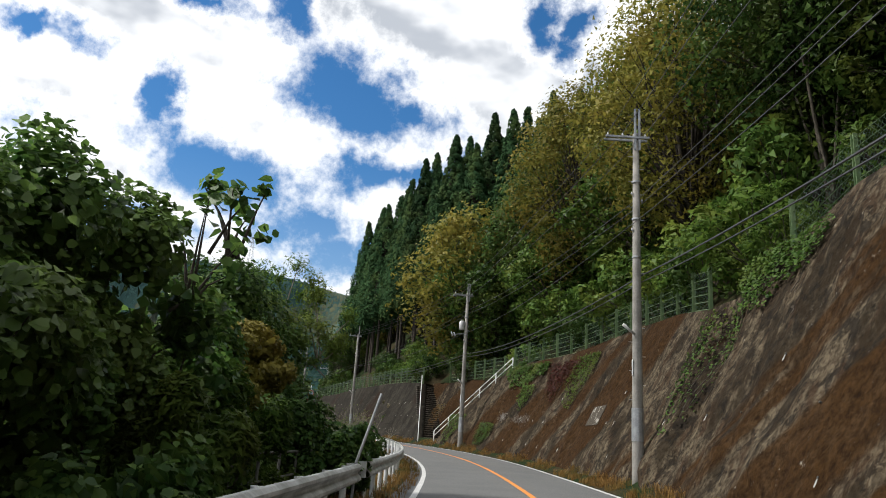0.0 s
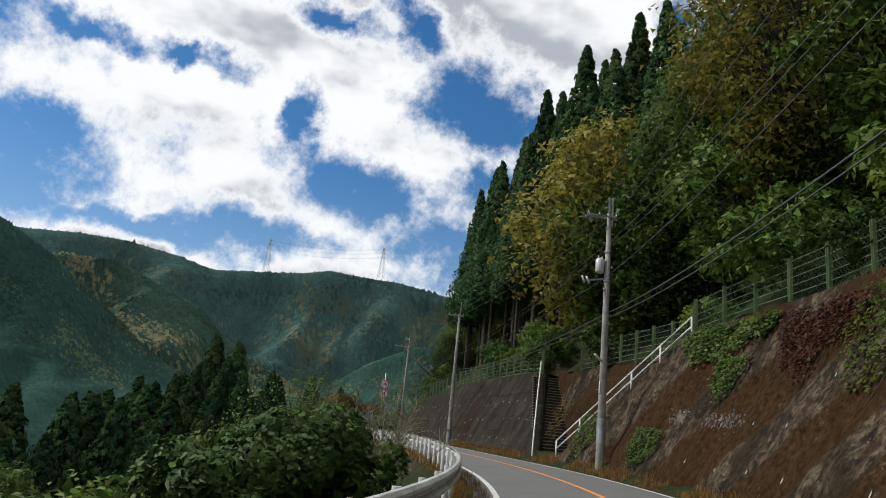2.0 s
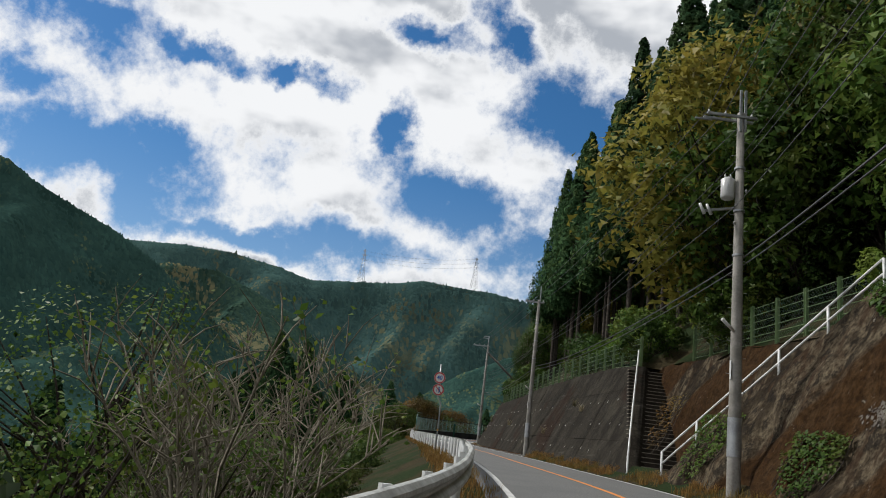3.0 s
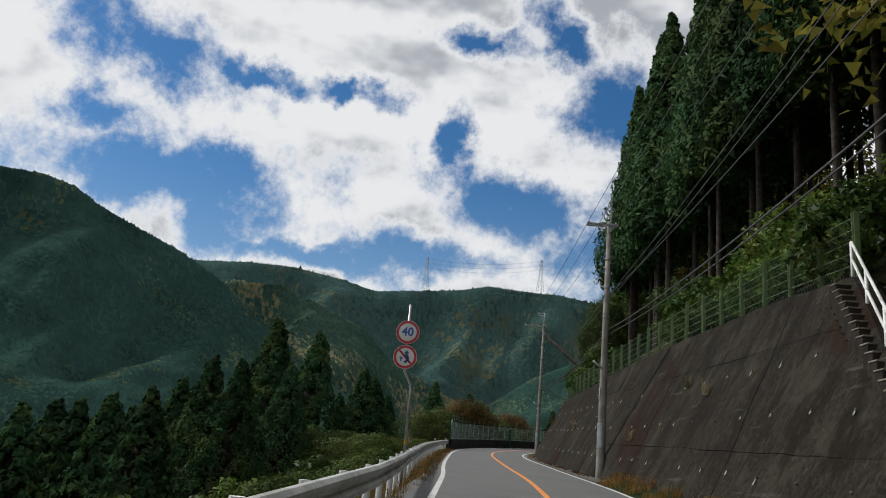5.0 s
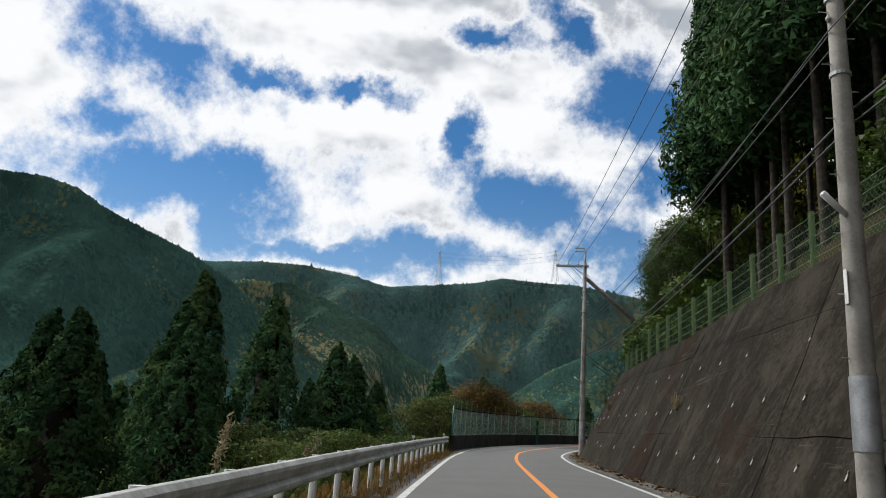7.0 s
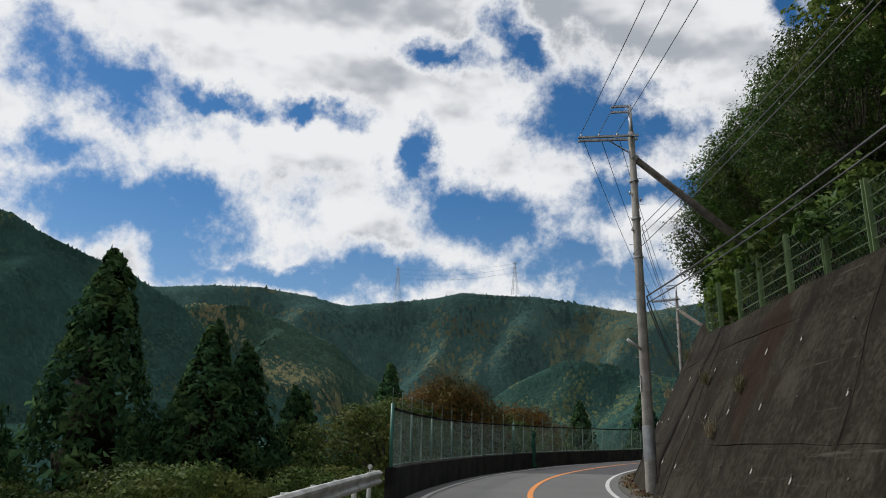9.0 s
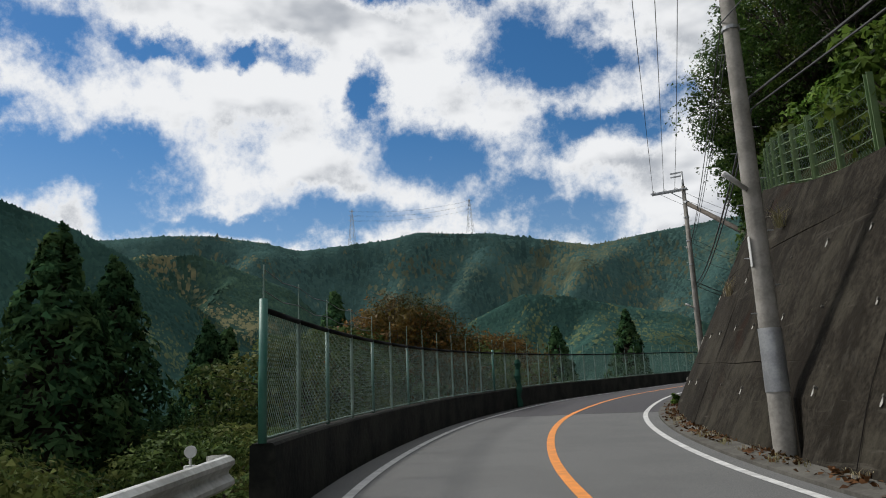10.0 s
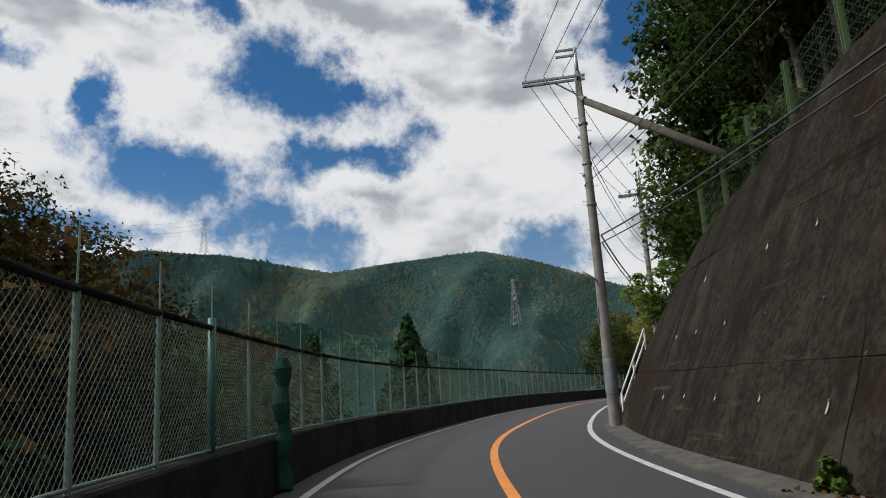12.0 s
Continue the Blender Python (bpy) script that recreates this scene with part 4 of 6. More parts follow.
for s, d, k in [(132.5, 7.8, 0.6), (135.5, 8.2, 0.66), (138.8, 9.0, 0.75), (143.5, 9.6, 0.75), (149, 11.4, 0.8), (152.5, 10.0, 0.9), (156.5, 9.4, 1.0), (160.5, 8.9, 1.05), (164.2, 8.3, 1.0), (167.6, 8.0, 0.85), (160, 13, 1.2), (165.6, 8.2, 1.1), (168.6, 7.9, 1.0), (171.4, 7.8, 0.85), (162.4, 8.0, 1.1), (172, 9.0, 0.85), (176, 9.0, 0.8), (182, 9, 0.9), (190, 8, 0.9)]:
    plant(fine_trees[int(s) % 2] if s < 170 else greens[int(s) % 2], s, d, k)
for s, d, k in [(40.5, 1.6, 1.5), (44, 2.6, 1.7), (47, 1.3, 1.4), (50.5, 3.0, 1.8), (54, 1.5, 1.5), (58, 2.8, 1.7), (63, 1.6, 1.4), (45.5, 5.0, 1.9), (52, 5.5, 1.9)]:
    plant(bushes[2 if int(s) % 3 else 0], s, bank_edge(s) + d, k)
for i in range(80):
    s = 2 + 184 * ((i * 0.618) % 1.0)
    d = bank_edge(s) + 0.7 + 6.0 * ((i * 0.7548) % 1.0) ** 1.7
    if (108 < s < 126 and d < 9.5) or (s < 36 and d < 11):
        continue
    plant(bushes[i % 3], s, d, rng.uniform(0.75, 1.3))

for i in range(13):
    s = 88.5 + 1.5 * i + rng.uniform(-0.4, 0.4)
    plant(bushes[2], s, bank_edge(s) + 0.9 + rng.uniform(0, 0.8), rng.uniform(0.55, 0.85))
# the wooded slope beyond the bend
for i, (s, d, k) in enumerate([(238, -6.5, 0.75), (240, -2, 0.95), (236, 2.5, 0.9), (243, 4, 1.15), (230, 7.5, 1.0), (236, 9, 1.2), (222, 8.5, 0.9), (226, 12, 1.1), (214, 9, 0.85), (218, 13, 1.1),
                               (205, 9.5, 0.9), (209, 13, 1.0), (198, 9, 0.85), (246, -8, 1.0), (248, 0, 1.3), (232, 15, 1.3), (202, 15, 1.2)]):
    plant((greens[1], autumns[0], greens[0], autumns[1])[i % 4], s, d, k, 0, -0.3 if s > 233 else None)

# the valley side
for s, d, k in [(172.3, -16.8, 0.84), (171.5, -22.3, 1.0), (147, -21, 1.1), (139.3, -21.4, 1.1), (148.5, -16.2, 0.85), (140, -30.5, 1.15),
                (150.7, -16, 0.8), (133, -26, 0.95), (128, -33, 1.05), (158, -24, 0.9), (150, -30, 1.0), (165, -32, 1.0), (120, -36, 1.1),
                (117, -21, 0.72), (121, -17, 0.66), (124, -20, 0.85), (128, -15.5, 0.72), (132, -18, 0.9),
                (180, -26, 0.9), (186, -20, 0.8), (112, -40, 0.8), (143, -38, 1.1), (124, -27, 0.85), (116, -31, 0.75), (136, -33, 1.0),
                (134, -24, 0.95), (137, -28, 1.0), (142, -26, 1.05), (146, -27, 1.1), (152, -21, 0.85), (155, -28, 1.0), (160, -20, 0.85), (130, -30, 1.0), (126, -30, 0.95), (138, -35, 1.1), (165, -24, 0.9), (168, -28, 1.0), (176, -20, 0.85), (121, -31, 0.95),  (144, -31, 1.1), (148, -35, 1.1), (192, -16, 0.75), (198, -12, 0.7), (188, -28, 0.9), (96, -38, 0.55), (84, -38, 0.6)]:
    plant(valley_cedars[int(s) % 2] if 118 < s < 175 and d > -25 else valley_rear[0], s, d, k * 0.9)
canopy = limb_tree("broadleaf_tree", 7, 4.6, M_OLIVE, M_BARK, 13500, 0.115, 48, "flat-topped green broadleaf tree below the road", "valley broadleaf trees", 0.14, 0.45, 0.34)
canopy_b = limb_tree("broadleaf_tree", 7, 4.4, M_OLIVE, M_BARK, 13000, 0.115, 44, "broadleaf tree below the road turning olive", "valley broadleaf trees", 0.14, 0.5, 0.34)
for i, (s, d, top) in enumerate([(124, -10.5, -1.0), (130, -11, 0.2), (134, -15, 0.6), (139, -10.5, 0.6), (143, -14, 1.6), (148, -10, 1.0), (152, -13, 2.0), 
                                 (128, -18, -1.0), (146, -7.5, 0.2), (153, -7.5, 0.6), (92, -11, -3.8), (84, -12, -3.5)]):
    plant((canopy, canopy_b)[i % 4 == 3], s, d, 0.85, 0, top - 5.9 + rng.uniform(-1.6, 0.5))
for s, d, top, k in [(158, -8.2, 4.6, 0.8), (163, -10.5, 4.8, 0.9), (168, -13.5, 5.0, 1.0), (174, -11, 4.2, 0.85)]:
    plant(rusts[0], s, d, k, 0, top - 9 * k)


cherry = limb_tree("cherry_tree", 7.5, 3.0, M_CHERRY, M_BARK, 12000, 0.07, 54, "cherry tree with green and bronze leaves behind the fence", "cherry trees behind the fence", 0.1, 0.35, 0.6)
for s, d, top, k in [(160.5, -7.6, 4.7, 0.8), (157.5, -8.4, 5.2, 0.85), (164.5, -9.8, 5.0, 0.9)]:
    plant(cherry, s, d, k, 0, top - 7.2 * k)


# the slope below, down to the valley floor
for i in range(50):
    s = -4 + 196 * ((i * 0.618) % 1.0)
    d = -25 - 19 * ((i * 0.7548) % 1.0)
    plant(rear_greens[i % 3 == 2], s, d, rng.uniform(0.7, 0.9))
for i in range(24):
    s = 36 + 100 * ((i * 0.618) % 1.0)
    d = -11 - 11 * ((i * 0.7548) % 1.0)
    plant(bushes[i % 3], s, d, rng.uniform(1.2, 1.8))
for s, d, top in [(154, -9.4, 3.6), (160.5, -11.5, 4.2), (166, -9.6, 3.4)]:
    plant(canopy, s, d, 1.0, 0, top - 6.9)


# ---- woods on the mountains ----
def crowns(name, grid, count, tall, wide, mat, label, seed, round_share=0.3, lo=0.0):
    """Crowns all over a mountain, cones and domes of five sides, one object."""
    g = np.random.default_rng(seed)
    n, k, _ = grid.shape
    a, b = g.uniform(0, n - 1.001, count), (lo + (1 - lo) * g.uniform(0, 1, count)) * (k - 1.001)
    i, j = a.astype(int), b.astype(int)
    fa, fb = (a - i)[:, None], (b - j)[:, None]
    p = (grid[i, j] * (1 - fa) + grid[i + 1, j] * fa) * (1 - fb) + (grid[i, j + 1] * (1 - fa) + grid[i + 1, j + 1] * fa) * fb
    stand = np.array([noise.noise(Vector(q) * 0.0055) for q in p]) + g.normal(0, 0.12, count)
    dome = stand > np.quantile(stand, 1 - round_share)
    t = np.where(dome, 0.7, 1.0) * tall * g.uniform(0.6, 1.25, count)
    r = np.where(dome, 1.35, 1.0) * wide * g.uniform(0.65, 1.35, count)
    du, dv = np.gradient(grid, axis=0), np.gradient(grid, axis=1)
    slope = np.cross(du, dv)
    slope /= np.linalg.norm(slope, axis=2)[:, :, None] + 1e-9
    slope *= np.where(slope[:, :, 2:] < 0, -1.0, 1.0)
    up = slope[i, j]
    tilt = up[:, :2] / np.maximum(up[:, 2:], 0.35)
    sides, verts = 4, []
    ph = g.uniform(0, 6.28, count)
    for q in range(sides):
        ang = ph + q * math.tau / sides
        rr = r * g.uniform(0.75, 1.25, count)
        verts.append(np.stack([p[:, 0] + rr * np.cos(ang), p[:, 1] + rr * np.sin(ang), p[:, 2] - 0.35 * t - rr * (tilt[:, 0] * np.cos(ang) + tilt[:, 1] * np.sin(ang))], 1))
    verts.append(p + np.stack([g.normal(0, 0.2, count) * r, g.normal(0, 0.2, count) * r, t * 0.65], 1))
    soft = np.stack([up * 0.9 + 0.22 * np.stack([np.cos(ph + q * math.tau / sides), np.sin(ph + q * math.tau / sides), 0 * ph], 1) for q in range(sides)] + [up], 1).reshape(-1, 3)
    verts = np.stack(verts, 1).reshape(-1, 3)
    f = [(q, (q + 1) % sides, sides) for q in range(sides)]
    faces = (np.arange(count)[:, None, None] * 5 + np.array(f)[None]).reshape(-1, 3)
    return tagged(new(name, cloud_mesh(name, verts, faces, mat, soft)), label, "woods", kind="stuff")


crowns("left_woods", left_pts, 42000, 2.2, 2.4, M_CONIFER_SHADED, "dark conifer woods on the steep mountain flank", 1, 0.25)
crowns("far_woods", far_pts, 60000, 2.6, 3.6, M_FAR_HAZED, "mixed woods over the distant ridge", 2, 0.35)
crowns("flank_crest_woods", left_pts, 1500, 4.8, 2.2, M_CONIFER_SHADED, "conifers along the crest of the mountain flank", 7, 0.2, 0.955)
crowns("ridge_woods", far_pts, 1500, 6.5, 3.0, M_FAR_HAZED, "trees along the crest of the distant ridge", 4, 0.2, 0.965)
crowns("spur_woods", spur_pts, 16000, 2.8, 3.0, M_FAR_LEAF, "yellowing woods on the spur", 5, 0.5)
crowns("low_woods", low_pts, 15000, 2.4, 2.8, M_CONIFER_SHADED, "dark conifers on the low spur", 6, 0.1)


# ---- steps and handrails in the wall's recess ----
def rail_run(name, path, label, tall=0.85, posts=5):
    """A painted pipe handrail: posts, a top pipe and a middle pipe."""
    root = new(name)
    root.location = path(0.0)
    here = root.location.copy()
    for i in range(posts):
        p = path(i / (posts - 1)) - here
        bm = bmesh.new()
        tube(bm, [p - Vector((0, 0, 0.15)), p + Vector((0, 0, tall))], 0.038, 8)
        part("post", bm, M_RAIL, root, "", True)
    for h in (tall, tall * 0.55):
        bm = bmesh.new()
        tube(bm, [path(u) - here + Vector((0, 0, h)) for u in np.linspace(0, 1, 12)], 0.032, 8)
        part("pipe", bm, M_RAIL, root, "", True)
    return tagged(root, label, "handrail", "handrails of the steps")


def stair_s(h):
    return 78.7 + 1.6 * h


stairs = new("concrete_steps")
stairs.location = at(78.7, 4.4, 0)
for i in range(28):
    h = 0.18 * (i + 1)
    s = stair_s(h)
    bm = bmesh.new()
    m = Matrix.Translation(at(s, 4.45 + 0.40 * h, h - 0.25) - stairs.location) @ pose(0, 0, 0, 0, 0, heading(s) + rng.normal(0, 0.5))
    box(bm, (1.95, 0.36, 0.46), m, 0.015)
    step = part("step", bm, M_STEP, stairs)
    # a thin slab on top, paler than the step
    bm = bmesh.new()
    box(bm, (1.97, 0.30, 0.03), m @ Matrix.Translation((0, -0.04, 0.245)), 0.006)
    part("nosing", bm, M_TREAD, step, "pale step edge")
tagged(stairs, "steep mossy concrete steps climbing the retaining wall", "steps")
rail_run("handrail", lambda u: at(stair_s(5.2 * u), 3.45 + 0.5 * 5.2 * u, 5.2 * u), "white pipe handrail up the edge of the steps", 0.9, 6)
rail_run("handrail", lambda u: at(74.9 - 8.0 * u, 3.5 + 0.5 * 5.45 * u, 0.3 + 5.35 * u), "white pipe handrail down the sloping wall edge", 0.85, 6)


rail_run("handrail", lambda u: at(173.4 + 1.2 * u, 3.45 + 1.0 * u, 2.1 * u), "white pipe handrail at the end of the wall", 0.85, 3)


# ---- wall details ----
def wall_at(s, h, proud=0.0):
    """A pose on the face of the wall: its z axis points out of the wall, its y axis up the slope."""
    p = at(s, 3.3 + 0.5 * h - (rib(s, h) if s < 74.9 else 0.0), h)
    q = at(s, 3.3 + 0.5 * h, h)
    up = (at(s, 3.3 + 0.5 * (h + 0.1), h + 0.1) - q).normalized()
    ahead = (at(s + 0.1, 3.3 + 0.5 * h, h) - q).normalized()
    out = ahead.cross(up).normalized()
    if out.dot(at(s, 0, h) - p) < 0:
        out = -out
    x = up.cross(out)
    m = Matrix((x, up, out)).transposed().to_4x4()
    m.translation = p + out * proud
    return m


def weep_mesh():
    bm = bmesh.new()
    tube(bm, [(0, 0, -0.05), (0, 0, 0.015)], 0.024, 8)
    me = bpy.data.meshes.new("weep_pipe")
    bm.to_mesh(me)
    bm.free()
    me.materials.append(M_KERB)
    return me


def streak_mesh(seed):
    g = np.random.default_rng(seed)
    long = g.uniform(0.07, 0.16)
    verts, faces, n = [], [], 7
    for i in range(n):
        y = -long * i / (n - 1)
        w_ = 0.026 * math.sin(math.pi * (0.12 + 0.85 * (1 - i / (n - 1)))) * g.uniform(0.6, 1.2)
        verts += [(-w_, y, 0.0), (0, y, 0.012), (w_, y, 0.0)]
    for i in range(n - 1):
        for k in range(2):
            a = i * 3 + k
            faces.append((a, a + 1, a + 4, a + 3))
    return mesh_of("lime_streak", verts, faces, M_LIME)


WEEP = weep_mesh()
STREAKS = [streak_mesh(q) for q in range(5)]
for wall, s0, s1 in ((wall_far, 80.5, 168.0), (wall_near, 14.0, 66.0)):
    for row, h in enumerate((1.0, 2.25, 3.5)):
        for i in range(int((s1 - s0) / 2.0)):
            s = s0 + 2.0 * i + (1.0 if row % 2 else 0.0) + rng.uniform(-0.12, 0.12)
            if wall_top(s) < h + 0.7 or (wall is wall_near and rng.uniform() < 0.55):
                continue
            m = wall_at(s, h + rng.uniform(-0.05, 0.05), 0.022)
            pipe = new("weep_pipe", WEEP)
            pipe.parent, pipe.matrix_basis = wall, m
            if rng.uniform() < 0.8:
                lime = new("lime_streak", STREAKS[int(rng.integers(5))])
                lime.parent, lime.matrix_basis = wall, m @ Matrix.Translation((0, -0.02, 0.0))
# upright joints between the cast bays
for i, s in enumerate(np.arange(88.5, 166, 9.6)):
    bm = bmesh.new()
    pts = [wall_at(s + 0.25 * h + 0.05 * math.sin(h * 3 + i), h, 0.012).translation for h in np.linspace(0.1, max(wall_top(s + 1.0) - 0.3, 1.0), 14)]
    tube(bm, pts, 0.008, 4)
    joint = part("joint", bm, M_JOINT, wall_far, "dark upright joint")
# a pale mortar seam climbing below the wall's top
bm = bmesh.new()
tube(bm, [wall_at(q, table(q, SEAM_LINE) + 0.04 * math.sin(q * 5), 0.012).translation for q in np.linspace(146, 158.4, 34)], 0.013, 5)
part("mortar_seam", bm, M_SEAM, wall_far, "pale mortar seam")
# pale rendered panel with peeling paint
bm = bmesh.new()
box(bm, (1.9, 0.95, 0.03), wall_at(49.0, 2.55, 0.012), 0.004)
tagged(part("faded_panel", bm, M_PEEL), "faded peeling pale rectangular panel on the wall", "panel")
for s, h, wd, ht in ((61.0, 2.3, 2.6, 0.5), (64.2, 2.4, 1.2, 0.45), (22.0, 4.8, 2.4, 0.6), (19.0, 5.4, 1.6, 0.5)):
    spots = [wall_at(s + wd * rng.normal(0, 0.3), h + ht * rng.normal(0, 0.3), 0.02) for _ in range(170)]
    verts, faces = leaf_cloud(np.array([m.translation for m in spots]), np.array([m.col[2][:3] for m in spots]), 0.05, 0.12, 0.05, 2.2)
    flakes = new("pale_flakes", cloud_mesh("pale_flakes", verts, faces, M_PALE))
    flakes.parent = wall_near
tagged(sweep("gutter", 100, 172, 0.8, lambda s: [(2.78, -0.05), (2.78, 0.03), (2.98, 0.05), (3.0, 0.02), (3.32, 0.06), (3.4, -0.1)], M_KERB),
       "concrete gutter strip along the foot of the wall", "gutter", kind="structure")
tagged(sweep("verge", -8, 100, 0.8, lambda s: [(2.72, -0.06), (2.78, 0.01), (3.0, 0.06 + 0.04 * math.sin(s)), (3.4, 0.22), (3.8, 0.55)], M_SOIL, 0.03),
       "narrow soil verge at the foot of the wall", "verge", kind="structure")


# ---- fence above the wall ----
def net_mesh(name, a, b, tall, gap_, thick, mat, diamond=True):
    """A wire net between two posts, from corner a to corner b, tall high."""
    long = (b - a).length
    ax = (b - a) / long
    upv = Vector((0, 0, 1))
    side = ax.cross(upv).normalized()
    verts, faces = [], []

    def wire(u0, v0, u1, v1):
        p, q = ax * u0 + upv * v0, ax * u1 + upv * v1
        t = (q - p).normalized()
        n = side.cross(t)
        base = len(verts)
        for c in (p, q):
            for k in range(3):
                ang = k * math.tau / 3
                verts.append(c + thick * (math.cos(ang) * side + math.sin(ang) * n))
        for k in range(3):
            faces.append((base + k, base + (k + 1) % 3, base + 3 + (k + 1) % 3, base + 3 + k))
    k = -tall
    while k < long:
        for flip in (False, True):
            u0, v0, u1, v1 = k, 0.0, k + tall, tall
            if u0 < 0:
                v0, u0 = -u0, 0.0
            if u1 > long:
                v1, u1 = tall - (u1 - long), long
            if u1 - u0 > 0.01:
                if flip:
                    u0, u1 = long - u0, long - u1
                wire(u0, v0, u1, v1)
        k += gap_
    return mesh_of(name, verts, faces, mat)


def fence_place(s):
    t = max(wall_top(s), 5.3) if 66.5 < s < 88 else wall_top(s)
    if 68 < s < 87:
        return at(s, 7.45, 5.45)
    return at(s, 3.3 + 0.5 * t + 0.28, t)


POST = bpy.data.meshes.new("post")
bm = bmesh.new()
for x, y, sx, sy in ((0, 0.055, 0.12, 0.012), (0, -0.055, 0.12, 0.012), (0, 0, 0.012, 0.10)):
    box(bm, (sx, sy, 1.95), Matrix.Translation((x, y, 0.575)))
bm.to_mesh(POST)
bm.free()
POST.materials.append(M_FENCE)


def guard_fence(s0, s1, step):
    root = new("guard_fence")
    root.location = fence_place(s0)
    here = root.location.copy()
    spots = list(np.arange(s0, s1, step))
    for i, s in enumerate(spots):
        p = fence_place(s) - here
        post = new("post", POST)
        post.parent = root
        post.matrix_basis = Matrix.LocRotScale(p, Euler((0, 0, radians(heading(s) + rng.normal(0, 2)))), None)
        if i + 1 < len(spots):
            q = fence_place(spots[i + 1]) - here
            net = new("net", net_mesh("net", p, q, 1.4, 0.17, 0.0024, M_NET))
            net.parent, net.location = root, p + Vector((0, 0, 0.05))
            for k in range(6):
                bm = bmesh.new()
                tube(bm, [p + Vector((0, 0, 0.08 + 0.27 * k)), q + Vector((0, 0, 0.08 + 0.27 * k))], 0.013, 4)
                part("wire", bm, M_FENCE, root)
    return tagged(root, "green rockfall fence of steel posts, wires and net", "fence", "fences above the wall")


guard_fence(12.4, 36.0, 2.55)
guard_fence(41.0, 67.5, 2.0)
guard_fence(69.0, 84.5, 2.0)
guard_fence(87.2, 139.0, 2.0)
guard_fence(140.2, 168.5, 2.0)


# ---- chain-link fence on the parapet ----
def chain_fence(s0, s1):
    root = new("chain_link_fence")
    root.location = at(s0, -3.56, 0.79)
    here = root.location.copy()
    spots = np.arange(s0, s1, 1.76)
    tube_me = bpy.data.meshes.new("post")
    bm = bmesh.new()
    tube(bm, [(0, 0, 0), (0, 0, 1.5)], 0.03, 8)
    bm.to_mesh(tube_me)
    bm.free()
    tube_me.materials.append(M_LINK)
    rod_me = bpy.data.meshes.new("rod")
    bm = bmesh.new()
    tube(bm, [(0, 0, 1.45), (0, 0, 2.0)], 0.009, 5)
    bm.to_mesh(rod_me)
    bm.free()
    rod_me.materials.append(M_LINK)
    nets = {}
    for i, s in enumerate(spots):
        p = at(s, -3.56, 0.79) - here
        if i == 0 or abs(s - 157.2) < 1:
            bm = bmesh.new()
            tube(bm, [p, p + Vector((0, 0, 1.6))], 0.05, 10)
            part("end_post", bm, M_TEAL, root, "teal painted end post", True)
        elif i % 2 == 0 and i < 8:
            bm = bmesh.new()
            tube(bm, [p, p + Vector((0, 0, 1.5))], 0.033, 8)
            part("green_post", bm, M_LINK_TEAL, root, "faded teal painted post", True)
        else:
            post = new("post", tube_me)
            post.parent, post.location = root, p
        rod = new("rod", rod_me)
        rod.parent, rod.location = root, p
        if i + 1 < len(spots):
            q = at(spots[i + 1], -3.56, 0.79) - here
            near = i < 16
            me = net_mesh("chain_link", p, q, 1.42, 0.095 if near else 0.13, 0.0028, M_LINK)
            net = new("chain_link", me)
            net.parent, net.location = root, p + Vector((0, 0, 0.04))
            for name, h, r, mat in (("top_rail", 1.48, 0.036, M_BLACK), ("bottom_rail", 0.04, 0.018, M_LINK)):
                bm = bmesh.new()
                tube(bm, [p + Vector((0, 0, h)), q + Vector((0, 0, h))], r, 8)
                part(name, bm, mat, root, "", True)
            if i < 4:
                for h in (1.7, 1.95):
                    bm = bmesh.new()
                    tube(bm, [p + Vector((0, 0, h)), (p + q) / 2 + Vector((0, 0, h - 0.05)), q + Vector((0, 0, h))], 0.006, 4)
                    part("strand", bm, M_CABLE, root)
    return tagged(root, "tall galvanised chain-link fence with black top rail on the parapet", "fence")


chain_fence(135.4, 231)
bm = bmesh.new()
tube(bm, [at(159.4 + 0.03 * math.sin(9 * h), -3.34 + 0.02 * math.cos(7 * h), h) for h in np.linspace(0.0, 2.0, 15)], [float(0.12 + 0.025 * math.sin(11 * h) - 0.03 * (h > 1.9)) for h in np.linspace(0.0, 2.0, 15)], 12)
for h in (0.5, 1.2, 1.8):
    tube(bm, [at(159.4 + 0.15 * math.cos(a), -3.34 + 0.15 * math.sin(a), h) for a in np.linspace(0, math.tau, 13)], 0.008, 4)
tagged(part("rolled_net", bm, M_NET_ROLL), "rolled dark green net tied to a fence post", "net")


# ---- guardrail ----
RAIL_SIDE = [(62, -3.72), (68, -3.5), (75, -3.1), (82, -3.05), (86, -3.19), (92, -3.52), (98, -3.7), (104, -3.72)]


